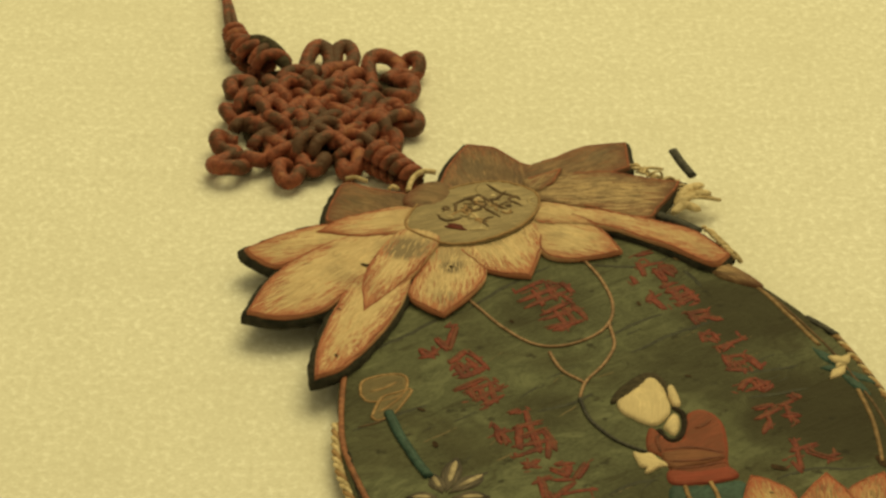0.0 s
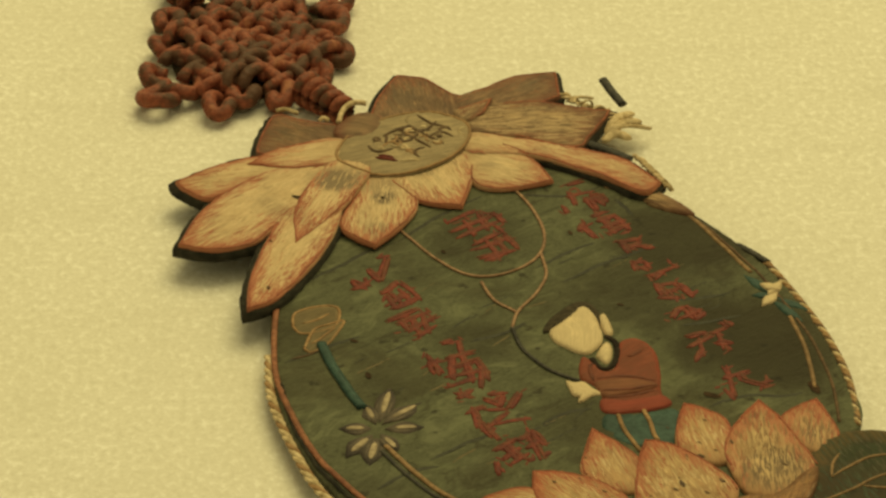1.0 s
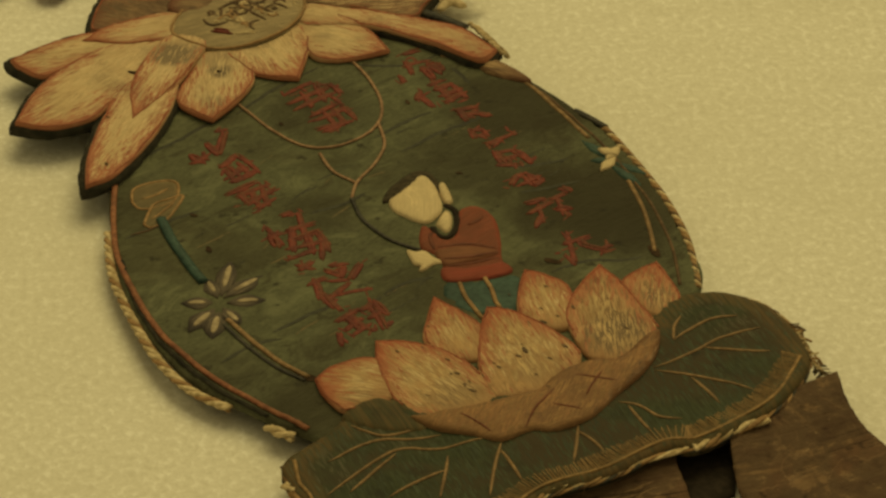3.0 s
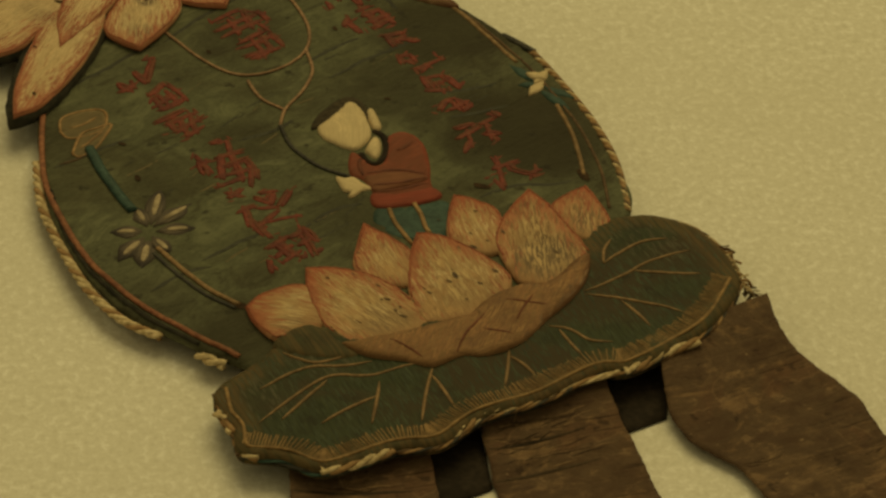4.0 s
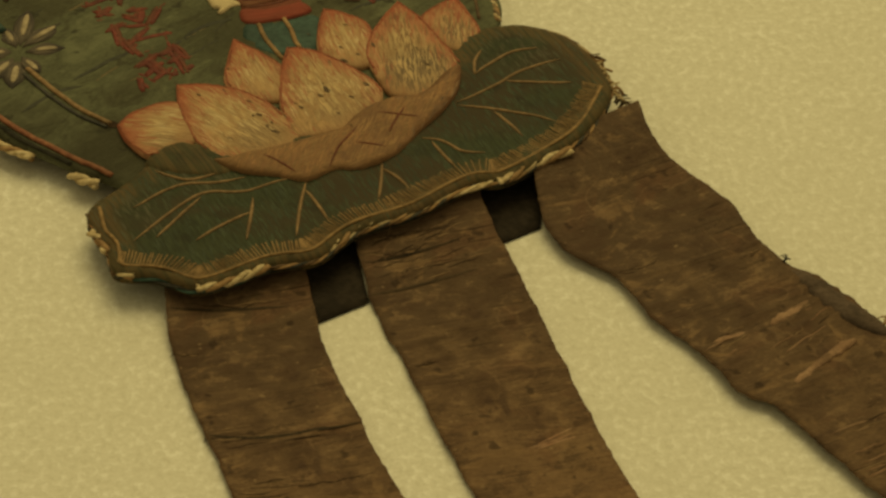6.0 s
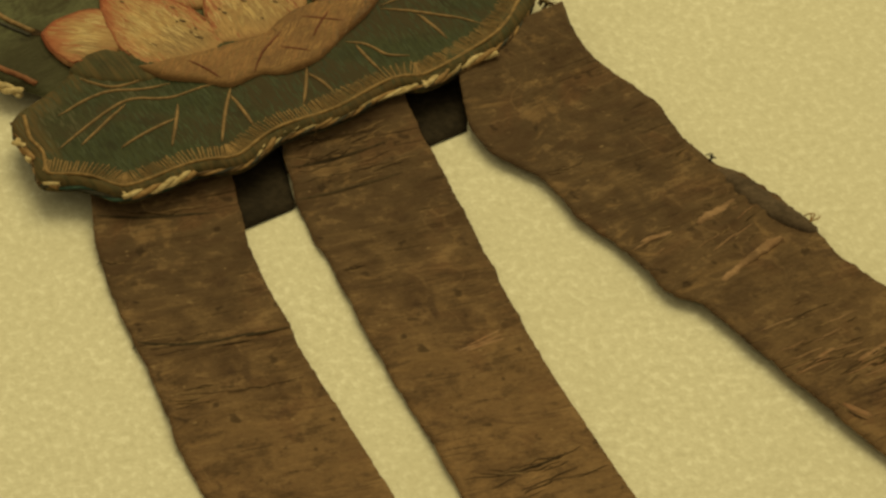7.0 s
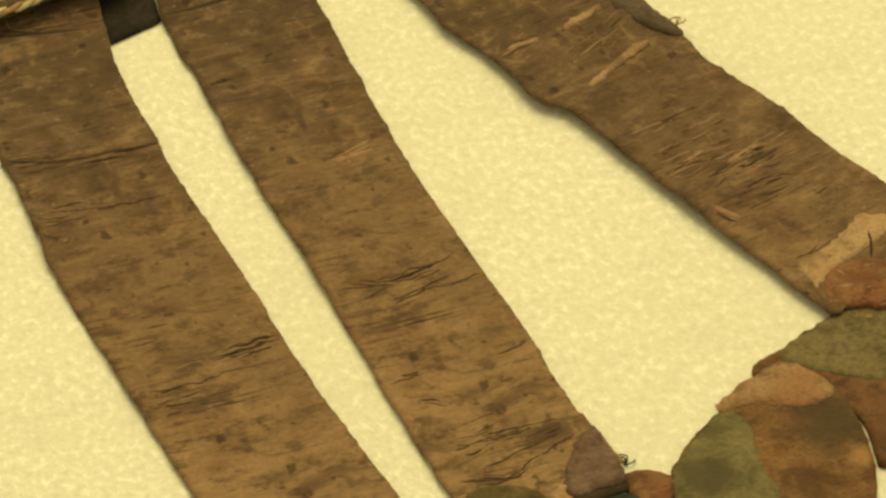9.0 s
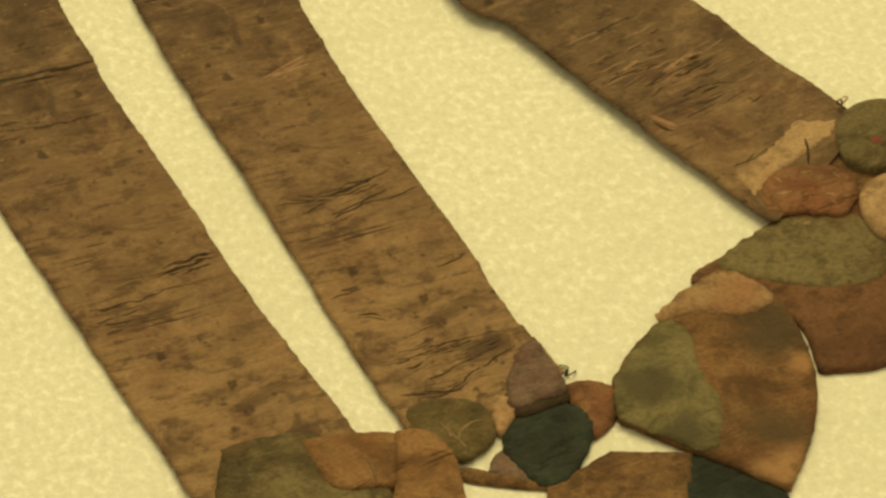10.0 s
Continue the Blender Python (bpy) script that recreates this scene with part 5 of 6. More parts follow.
for vein in (((-4.6, -68.5), (-1.2, -64.4), (4.7, -59.5)), ((2.1, -64.1), (3.9, -65.8), (6.1, -67.8)), ((9.1, -57.7), (11.8, -59.9), (15.0, -62.0)), ((8.3, -64.1), (11.4, -60.7), (14.2, -58.1)), ((-13.4, -60.7), (-11.7, -63.8), (-10.4, -67.7))):
    tube("fold_line", lay(vein, 0.0), 0.24, DARKRED, fold, 6, taper=True, label="brown stitched fold line")
rng = random.Random(21)
LOTUS_SPOTS = ((4.6, -45.7), (-12.4, -48.6), (20.1, -41.8), (14.9, -33.3), (-2.4, -37.5), (3.9, -54.2))
for p, r in (((5.0, -45.9), 1.1), ((12.0, -38.1), 0.8), ((3.4, -47.1), 0.7), ((11.9, -47.1), 0.8), ((18.5, -36.0), 0.7), ((-7.8, -53.6), 0.8), ((-8.3, -47.6), 0.6), ((-15.0, -37.6), 0.5), ((-1.1, -49.0), 0.6), ((-8.4, -51.4), 0.5)):
    spot("moth_hole", p, r * 0.4, r * 1.0, rng.uniform(-0.2, 0.9), BROWNCORD, pendant, "small dark worn hole", 0.2)

for k in range(16):
    a = LOTUS_SPOTS[k % len(LOTUS_SPOTS)]
    q = (a[0] + rng.uniform(-6, 6), a[1] + rng.uniform(-7, 7))
    spot("moth_hole", q, rng.uniform(0.1, 0.2), rng.uniform(0.3, 0.7), rng.uniform(0.0, 0.9), BROWNCORD, pendant, "small dark worn hole", 0.2)

# -- ribbons --


def ribbon(left, right, lift, seed, label, material):
    a, b = catmull(left), catmull(right)
    n, m = 320, 24
    a, b = resample(a, np.linalg.norm(np.diff(a, axis=0), axis=1).sum() / n), resample(b, np.linalg.norm(np.diff(b, axis=0), axis=1).sum() / n)
    n = min(len(a), len(b))
    verts, faces = [], []
    pick = random.Random(seed)
    folds = [(pick.uniform(4, 170), pick.uniform(-6, 6)) for _ in range(13)]
    for i in range(n):
        for side in (1, 0):
            for j in range(m + 1):
                s = j / m
                x, y = a[i] * (1 - s) + b[i] * s
                out = (abs(2 * s - 1) ** 14) * (1 if s > 0.5 else -1) * (0.35 * noise.noise((i * 0.09, s * 2, seed)) + 0.15 * noise.noise((i * 0.4, s * 2, seed)))
                x += out
                d = i * np.linalg.norm(a[-1] - a[0]) / n
                start = 5.0 * math.exp(-((d / 15.0) ** 2))
                wave = noise.noise((x * 0.035, y * 0.06, seed)) * 0.7 + noise.noise((x * 0.08, y * 0.2, seed + 4)) * 0.3 + noise.noise((x * 0.5, y * 0.9, seed + 9)) * 0.09
                for at, slope in folds:
                    wave += 0.45 * math.exp(-((d - at - slope * (s - 0.5) - 1.5 * noise.noise((s * 3, at, seed))) / 0.7) ** 2)
                z = max(0.75, lift + start + wave + 0.3 * abs(2 * s - 1) ** 3)
                verts.append((x, y, z if side else z - 0.6))
    k = m + 1
    for i in range(n - 1):
        for j in range(m):
            p = i * 2 * k + j
            faces.append((p, p + 2 * k, p + 2 * k + 1, p + 1))
            faces.append((p + k, p + k + 1, p + 3 * k + 1, p + 3 * k))
        for j, flip in ((0, False), (m, True)):
            p = i * 2 * k + j
            q = (p, p + k, p + 3 * k, p + 2 * k)
            faces.append(q[::-1] if flip else q)
    for i in (0, n - 1):
        p = i * 2 * k
        for j in range(m):
            q = (p + j, p + j + 1, p + j + 1 + k, p + j + k)
            faces.append(q if i == 0 else q[::-1])
    top, end = (a[0] + b[0]) / 2, (a[-1] + b[-1]) / 2
    frame_m = Matrix.Translation((top[0] * MM, top[1] * MM, 0)) @ Matrix.Rotation(math.atan2(end[1] - top[1], end[0] - top[0]) + math.pi / 2, 4, "Z")
    surfaces.append(BVHTree.FromPolygons([Vector(v) for v in verts], faces))
    return mesh_object("ribbon", verts, faces, material, pendant, frame_m, label)


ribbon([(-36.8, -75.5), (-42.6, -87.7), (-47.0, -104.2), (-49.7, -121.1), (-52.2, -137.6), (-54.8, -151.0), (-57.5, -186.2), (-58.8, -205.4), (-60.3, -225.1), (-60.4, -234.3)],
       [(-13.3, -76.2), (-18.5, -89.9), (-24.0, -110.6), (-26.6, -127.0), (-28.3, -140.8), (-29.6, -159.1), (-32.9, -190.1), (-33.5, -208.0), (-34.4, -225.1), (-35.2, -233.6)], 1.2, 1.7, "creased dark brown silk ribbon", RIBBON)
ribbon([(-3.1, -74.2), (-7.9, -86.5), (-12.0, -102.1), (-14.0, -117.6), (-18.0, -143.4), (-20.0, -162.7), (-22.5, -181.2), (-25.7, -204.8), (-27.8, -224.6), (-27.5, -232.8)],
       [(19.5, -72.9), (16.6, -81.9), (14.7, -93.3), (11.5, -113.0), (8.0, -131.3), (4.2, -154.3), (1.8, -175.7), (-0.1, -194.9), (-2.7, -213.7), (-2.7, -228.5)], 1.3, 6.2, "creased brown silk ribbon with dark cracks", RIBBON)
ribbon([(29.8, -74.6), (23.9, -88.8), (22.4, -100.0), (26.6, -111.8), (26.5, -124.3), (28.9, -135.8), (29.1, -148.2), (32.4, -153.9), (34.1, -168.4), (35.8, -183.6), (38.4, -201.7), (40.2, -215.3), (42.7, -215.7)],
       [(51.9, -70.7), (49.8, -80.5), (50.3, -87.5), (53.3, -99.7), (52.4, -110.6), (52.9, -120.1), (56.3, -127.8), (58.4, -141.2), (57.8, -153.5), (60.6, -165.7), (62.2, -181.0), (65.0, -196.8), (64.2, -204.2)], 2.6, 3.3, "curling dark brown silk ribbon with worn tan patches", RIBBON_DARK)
# flat black quads that fill the two gaps between the ribbons
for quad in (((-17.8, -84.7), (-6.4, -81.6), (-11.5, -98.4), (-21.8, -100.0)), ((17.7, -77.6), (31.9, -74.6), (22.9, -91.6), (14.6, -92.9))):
    plate("ribbon_gap_piece", quad, 0.9, 0.2, BLACK, pendant, dome=0.0, edge=0.1, sharp=(0, 1, 2, 3), gap=1.5, label="flat black piece between ribbons")
for line, r in ((((31.7, -134.8), (34.8, -134.4), (37.8, -134.2)), 0.6),
                (((46.0, -177.2), (50.4, -176.0), (54.3, -175.8)), 0.5), (((38.5, -185.4), (39.7, -187.9), (41.0, -190.1)), 0.6), (((40.5, -173.8), (42.5, -173.3), (44.9, -172.4)), 0.4), (((41.5, -169.7), (44.6, -169.6), (48.3, -168.7)), 0.3),
                (((-7.7, -145.3), (-2.6, -145.1), (2.1, -144.6)), 0.3), (((-5.5, -145.0), (-1.0, -144.0), (2.3, -143.3)), 0.25), (((-5.6, -145.9), (-1.5, -145.6), (1.9, -145.8)), 0.3)):
    tube("worn_patch", lay(line, -0.02, 0.7), r, BARE, pendant, 8, taper=True, flat=0.22, label="worn tan bare patch")

for scrap in ([(43.3, -132.8), (47.7, -131.5), (51.1, -131.0), (50.1, -133.7), (46.5, -133.6), (42.9, -134.4)], [(38.1, -149.1), (44.7, -145.7), (50.1, -143.4), (52.5, -143.8), (50.8, -145.0), (44.7, -147.4), (38.5, -150.2)]):
    top = max(surface_z(*q) for q in scrap)
    plate("bare_patch", scrap, top + 0.1, top - 1.0, BARE, pendant, axis=(scrap[0], scrap[2]), dome=0.05, edge=0.15, gap=0.8, ragged=0.5, label="worn tan bare patch")
for fold_line in (((-42.8, -87.6), (-35.4, -91.0), (-23.7, -94.8)), ((-50.5, -119.7), (-43.4, -124.2), (-33.3, -127.1), (-26.1, -128.4)), ((-11.9, -97.5), (-3.7, -98.3), (8.3, -98.8)), ((-9.1, -89.6), (-2.0, -90.6), (9.5, -90.2))):
    tube("fold_crease", lay(fold_line, -0.03, 0.8), 0.5, FAN_DARK, pendant, 8, taper=True, flat=0.16, label="dark pressed fold across the ribbon")

# cracks, folds and a curled edge on the ribbons
CRACKS_FIRST = (
    ((-50.9, -120.6), (-39.7, -124.5), (-28.5, -129.4)), ((-50.3, -135.1), (-39.7, -138.8), (-28.4, -140.1)), ((-51.4, -136.5), (-49.0, -137.4), (-46.1, -138.3)),
    ((-45.9, -97.5), (-44.5, -99.7), (-41.4, -100.4)), ((-43.8, -178.3), (-37.4, -179.2), (-31.5, -179.7)), ((-55.0, -181.2), (-48.3, -182.4), (-41.9, -182.5)),
    ((-55.7, -184.5), (-49.3, -186.2), (-41.9, -187.8)), ((-41.2, -177.7), (-36.8, -178.1), (-31.9, -178.7)), ((-41.2, -86.7), (-32.4, -91.4), (-22.3, -93.3)),
)
CRACKS_SECOND = (
    ((-8.8, -94.5), (0.2, -95.0), (8.2, -95.3)), ((-6.6, -85.8), (2.3, -86.5), (10.5, -86.8)), ((-7.8, -88.4), (-1.3, -89.7), (7.1, -89.4)), ((-8.1, -91.0), (-2.5, -92.2), (2.6, -92.2)),
    ((-13.9, -117.5), (-11.2, -118.0), (-8.7, -118.1)), ((-20.6, -174.5), (-10.1, -176.2), (0.2, -175.1)), ((-18.1, -173.2), (-13.0, -176.3), (-6.7, -177.0)), ((-13.4, -175.3), (-5.9, -175.6), (-1.1, -175.6)),
    ((-24.7, -212.8), (-14.6, -215.4), (-3.1, -215.8)), ((-22.8, -211.9), (-14.6, -213.9), (-4.6, -216.0)), ((-25.6, -220.1), (-18.2, -223.2), (-12.3, -221.1), (-4.0, -219.7)), ((-23.5, -196.7), (-20.8, -196.9), (-17.9, -197.1)),
)
CRACKS_THIRD = (
    ((-6.7, -198.7), (-3.8, -198.6), (-0.7, -198.5)), ((-22.3, -221.5), (-19.1, -223.1), (-16.1, -222.7)), ((-21.5, -203.1), (-19.5, -203.6), (-18.2, -205.5)),
    ((27.4, -110.2), (31.3, -110.8), (35.4, -109.9)), ((45.3, -115.7), (48.6, -115.6), (52.4, -114.5)), ((29.8, -134.1), (32.9, -134.1), (35.8, -134.4)), ((37.4, -184.4), (38.5, -188.2), (39.9, -190.7)),
    ((41.9, -202.5), (47.4, -201.7), (53.6, -200.3)), ((48.0, -175.7), (50.4, -176.0), (53.2, -176.0)), ((42.7, -179.2), (48.6, -179.5), (54.2, -179.1)), ((35.5, -176.1), (40.7, -174.3), (45.3, -175.1)), ((44.6, -184.2), (50.2, -183.4), (54.6, -184.5)),
)
rng = random.Random(31)
for line in (*CRACKS_FIRST, *CRACKS_SECOND, *CRACKS_THIRD):
    whole = resample(catmull(line), 0.8)
    for k in range(4):
        n = len(whole)
        a = rng.randint(0, max(0, n // 2)) if k else 0
        b = min(n, a + max(5, int(n * rng.uniform(0.3, 0.6)))) if k else n
        shift = rng.uniform(-1.1, 1.1) if k else 0.0
        piece = [(x, y + shift + 0.7 * noise.noise((x * 0.5, y * 0.3, k * 3.3))) for x, y in whole[a:b]]
        if len(piece) > 3:
            tube("crack", np.array([(x, y, surface_z(x, y) - 0.04) for x, y in piece]), rng.uniform(0.1, 0.22), CRACK if k < 3 else LOOSE, pendant, 6, taper=True, flat=0.6, label="dark split across the ribbon" if k < 3 else "pale loose fibre")
CLUSTERS = (
    ((43.5, -173.0), (49.5, -173.2), 18), ((50.8, -180.1), (57.5, -180.1), 20), ((59.2, -179.1), (65.2, -179.4), 12), ((42.3, -165.1), (47.4, -165.1), 12), ((54.5, -189.4), (61.3, -188.5), 10),
    ((-10.6, -177.0), (-4.7, -176.9), 14), ((-14.4, -215.1), (-9.0, -215.4), 16), ((-1.1, -202.1), (-5.4, -201.3), 8), ((-23.9, -215.5), (-18.2, -216.8), 8),
    ((-37.4, -179.2), (-32.1, -179.9), 10), ((-49.1, -184.1), (-43.8, -184.4), 10), ((-45.7, -137.5), (-39.7, -138.8), 10), ((-40.1, -125.3), (-33.3, -127.3), 8),
    ((2.0, -87.2), (8.3, -86.9), 16), ((-0.1, -95.5), (6.0, -95.7), 10), ((44.5, -140.9), (52.0, -138.7), 10), ((32.7, -134.5), (39.7, -133.0), 10), ((46.3, -177.3), (53.2, -176.1), 12),
)
for a, b, count in CLUSTERS:
    a, b = np.array(a), np.array(b)
    d = (b - a) / np.linalg.norm(b - a)
    across = np.array([-d[1], d[0]])
    for k in range(count):
        c = a + d * rng.gauss(0, 4.5) + across * rng.gauss(0, 2.2)
        r = rng.uniform(1.2, 4.0)
        piece = [c + d * r * q + across * (0.5 * noise.noise((c[0] + q, c[1], k)) + 0.12 * q * r * rng.uniform(0.6, 1.0)) for q in (-1, -0.6, -0.2, 0.2, 0.6, 1)]
        heights = [surface_z(*q) for q in piece]
        if min(heights) > 0.3:
            tube("crack" if k % 3 else "loose_fibre", np.array([(q[0], q[1], z - 0.03) for q, z in zip(piece, heights)]), rng.uniform(0.08, 0.2), (BARE if c[0] > 30 else LOOSE, CRACK, LOOSE if c[0] > 30 else CRACK)[k % 3], pendant, 5, taper=True, flat=0.7, label="fine dark split in the silk" if k % 3 else "pale loose fibre")
curl = [(52.6, -120.5), (55.6, -125.0), (57.0, -132.0), (58.4, -138.5), (59.0, -143.1), (58.0, -145.2), (55.6, -142.2), (53.4, -136.8), (52.5, -131.0), (52.2, -126.0)]
top = max(surface_z(*q) for q in curl)
plate("curled_edge", curl, top + 0.1, top - 1.6, CURL, pendant, axis=(curl[0], curl[4]), dome=0.4, edge=0.5, gap=0.8, bumpy=0.3, ragged=0.4, sharp=(0, 4), label="grey-brown curled ribbon edge")
rng = random.Random(9)
for k in range(16):
    a = ((52.7, -120.0), (58.3, -142.5), (-2.7, -228.4), (65.0, -198.3))[k % 4]
    w, r = rng.uniform(-0.5, 1.6), rng.uniform(1.0, 2.8)
    z0 = surface_z(*a) + 0.2
    tube("frayed_thread", catmull([(*a, z0), (a[0] + r * 0.6 * math.cos(w), a[1] + r * 0.6 * math.sin(w), z0 + 0.8), (a[0] + r * math.cos(w + 0.6), a[1] + r * math.sin(w + 0.6), max(0.3, z0 - 0.5))], step=5), 0.13, GOLD if k % 2 else DARKCORD, pendant, 5, label="fine frayed thread")

# fraying where the leaf meets the outer ribbon
for k in range(34):
    s = rng.random()
    a = np.array((51.3, -54.0)) * (1 - s) + np.array((48.9, -69.4)) * s
    w, r = rng.uniform(-0.9, 0.9), rng.uniform(0.8, 2.6)
    tube("frayed_thread", catmull([(*a, 8.2), (a[0] + r * 0.5 * math.cos(w), a[1] + r * 0.5 * math.sin(w), 8.4 - rng.random()), (a[0] + r * math.cos(w + rng.uniform(-1, 1)), a[1] + r * math.sin(w), 7.5 - 2 * rng.random())], step=4), rng.uniform(0.12, 0.35), (CREAM, GOLD, CREAM, BROWNCORD)[k % 4], pendant, 5, label="frayed cream thread")
for k in range(44):
    s = rng.random()
    a = np.array((50.0, -67.4)) * (1 - s) + np.array((48.7, -80.8)) * s
    w, r = rng.uniform(-0.3, 1.1), rng.uniform(0.6, 2.2)
    z0 = 7.0 - 3.0 * s
    tube("frayed_thread", catmull([(a[0] - 1.5, a[1] - 1.0, z0), (*a, z0 + 0.4), (a[0] + r * math.cos(w), a[1] + r * math.sin(w), z0 - 0.6)], step=4), rng.uniform(0.08, 0.17), BROWNCORD if k % 3 else DARKCORD, pendant, 5, label="dark brown frayed fringe")

# -- cloth pieces at the ribbon ends --
def end_piece(name, points, top, bottom, material, label, dome=0.3, sharp=(), axis=((0, 0), (10, 0)), ragged=0.25):
    return plate(name, points, top * 0.62, bottom * 0.62, material, pendant, axis=axis, dome=dome * 0.4, edge=0.3, gap=1.1, sharp=sharp, bumpy=0.15, ragged=0.6 if name == "cloth_panel" else ragged, label=label)


end_piece("cloth_fan", [(23.5, -220.9), (31.9, -217.7), (40.9, -215.0), (50.9, -217.7), (55.6, -228.3), (49.5, -245.7), (38.3, -250.5), (28.2, -246.9), (31.5, -234.7)], 2.2, 0.2, FAN_RED, "brown and olive cloth fan", sharp=(2, 7))
end_piece("cloth_panel", [(28.8, -219.6), (40.8, -215.1), (50.7, -217.9), (54.9, -227.9), (47.6, -234.1), (40.6, -232.8), (33.6, -227.1)], 2.8, 2.0, FAN_OLIVE, "faded olive cloth patch", sharp=(1,))
end_piece("cloth_fan", [(1.9, -233.5), (8.2, -229.1), (14.3, -226.2), (23.5, -221.7), (29.3, -221.7), (31.9, -231.1), (28.8, -243.8), (23.4, -253.3), (16.7, -260.4), (10.8, -265.4), (7.9, -260.2), (2.6, -249.7), (-1.7, -241.1)], 3.4, 0.4, FAN_STAINED, "brown patched cloth fan", sharp=(0, 9, 12))
end_piece("cloth_panel", [(2.1, -233.6), (14.2, -226.5), (17.1, -230.9), (13.8, -237.5), (12.2, -246.5), (5.8, -253.7), (1.9, -247.9), (-1.6, -241.2)], 3.9, 3.2, OLIVE_STAINED, "olive cloth patch on the fan", sharp=(0,))
end_piece("cloth_panel", [(14.5, -224.9), (23.5, -221.7), (29.2, -221.9), (31.4, -230.5), (25.0, -231.3), (19.8, -227.4), (14.8, -226.9)], 3.95, 3.2, PATCH_FAN, "tan cloth patch on the fan", sharp=(0,))
end_piece("cloth_panel", [(42.5, -209.0), (50.0, -204.0), (58.0, -201.5), (63.0, -205.0), (61.0, -214.0), (56.5, -220.0), (50.0, -221.0), (44.5, -217.5)], 2.0, 0.3, FAN_BROWN, "dark brown cloth under the rosette")
end_piece("cloth_tab", [(42.3, -202.9), (47.1, -202.3), (52.5, -199.4), (57.3, -197.5), (58.6, -197.9), (63.7, -200.6), (59.4, -203.6), (53.0, -205.4), (48.3, -206.5), (42.2, -210.4), (41.2, -208.8)], 4.2, 2.5, PATCH_TAN, "tan cloth tab", sharp=(0, 2, 3, 5, 9), ragged=0.5)
end_piece("cloth_rosette", [(43.5, -208.4), (46.1, -206.8), (49.7, -206.7), (53.3, -208.0), (56.2, -210.6), (56.4, -214.7), (55.4, -217.2), (51.4, -219.8), (48.8, -219.1), (45.8, -216.2), (43.0, -215.2), (41.6, -212.7)], 4.6, 2.0, PATCH_RUST, "rust-red worn cloth rosette", sharp=(0, 3, 6, 9), dome=0.2, ragged=0.7)
end_piece("cloth_disc", [(60.1, -203.8), (65.2, -199.6), (71.0, -200.3), (73.6, -205.5), (69.5, -212.0), (61.3, -214.2), (58.2, -209.9)], 5.2, 0.5, FAN_OLIVE, "olive padded cloth disc", dome=0.35, ragged=0.1)
end_piece("cloth_bead", [(54.3, -218.6), (58.9, -215.6), (63.4, -217.1), (61.3, -224.4), (55.0, -229.1), (52.1, -226.1)], 5.2, 0.5, PATCH_TAN, "tan padded cloth bead", dome=2.0, ragged=0.0)
end_piece("cloth_tab", [(-52.4, -217.8), (-47.3, -218.2), (-40.5, -220.7), (-37.0, -227.2), (-36.8, -239.5), (-44.7, -244.0), (-60.5, -234.5)], 3.2, 0.5, FAN_OLIVE, "dark olive cloth strip", sharp=(0,))
end_piece("cloth_tab", [(-41.8, -222.3), (-36.8, -223.7), (-29.9, -227.6), (-35.0, -237.1), (-41.7, -234.1), (-43.2, -229.5)], 4.2, 1.0, PATCH_ORANGE, "orange-brown cloth strip", sharp=(0, 2, 3))
end_piece("cloth_tab", [(-29.9, -227.6), (-27.2, -228.4), (-25.3, -231.4), (-26.1, -238.5), (-33.0, -251.7), (-41.6, -246.4), (-35.3, -236.9)], 4.4, 0.5, PATCH_ORANGE, "orange-brown cloth patch", sharp=(0,))
end_piece("cloth_tab", [(-12.4, -228.2), (-8.5, -223.4), (-4.9, -220.5), (-2.6, -219.7), (-3.2, -223.7), (-3.9, -230.8), (-5.2, -232.5), (-8.7, -232.1), (-12.4, -231.8)], 3.6, 1.5, FAN_PLUM, "worn purple-grey cloth tab", sharp=(3, 5), ragged=0.8)
end_piece("cloth_rosette", [(-28.2, -227.0), (-25.4, -223.7), (-22.1, -223.6), (-18.1, -226.1), (-16.3, -229.3), (-17.2, -233.6), (-19.3, -235.9), (-23.7, -237.3), (-25.7, -236.0), (-26.9, -233.3), (-28.0, -229.8)], 3.2, 1.0, OLIVE_BROWN, "dark olive cloth rosette", dome=0.15, ragged=0.4)
end_piece("cloth_tab", [(-4.0, -230.4), (-0.7, -231.3), (1.7, -234.2), (1.6, -236.6), (-1.7, -240.3), (-6.6, -242.2), (-5.7, -238.5), (-5.2, -233.2)], 2.0, 0.6, PATCH_RUST, "brown cloth tab", sharp=(2,))
end_piece("cloth_disc", [(-17.6, -236.2), (-14.8, -233.7), (-11.3, -233.3), (-6.2, -234.1), (-4.2, -236.8), (-5.6, -240.7), (-9.7, -245.1), (-14.8, -248.1), (-17.8, -247.0), (-18.8, -239.6)], 2.4, 0.8, FAN_TEAL, "dark teal cloth disc", dome=0.2, ragged=0.5)
# dark band along the lower side of the purple-grey tab
end_piece("cloth_tab", [(-12.6, -231.2), (-8.6, -231.4), (-5.0, -231.9), (-5.2, -233.8), (-8.3, -233.9), (-11.4, -233.7), (-13.4, -233.0)], 2.9, 2.0, FAN_DARK, "dark band along the purple-grey tab")
end_piece("cloth_tab", [(-25.7, -237.4), (-22.2, -240.3), (-17.1, -245.5), (-16.4, -248.4), (-23.4, -243.0), (-26.6, -239.5)], 1.5, 0.4, FAN_BROWN, "narrow brown cloth strip")
end_piece("cloth_fan", [(-17.4, -247.6), (-6.0, -245.8), (3.6, -251.9), (-3.3, -261.2), (-14.5, -262.3), (-20.6, -254.7)], 2.2, 0.3, FAN_BROWN, "grey-brown cloth fan", sharp=(0, 1, 2))
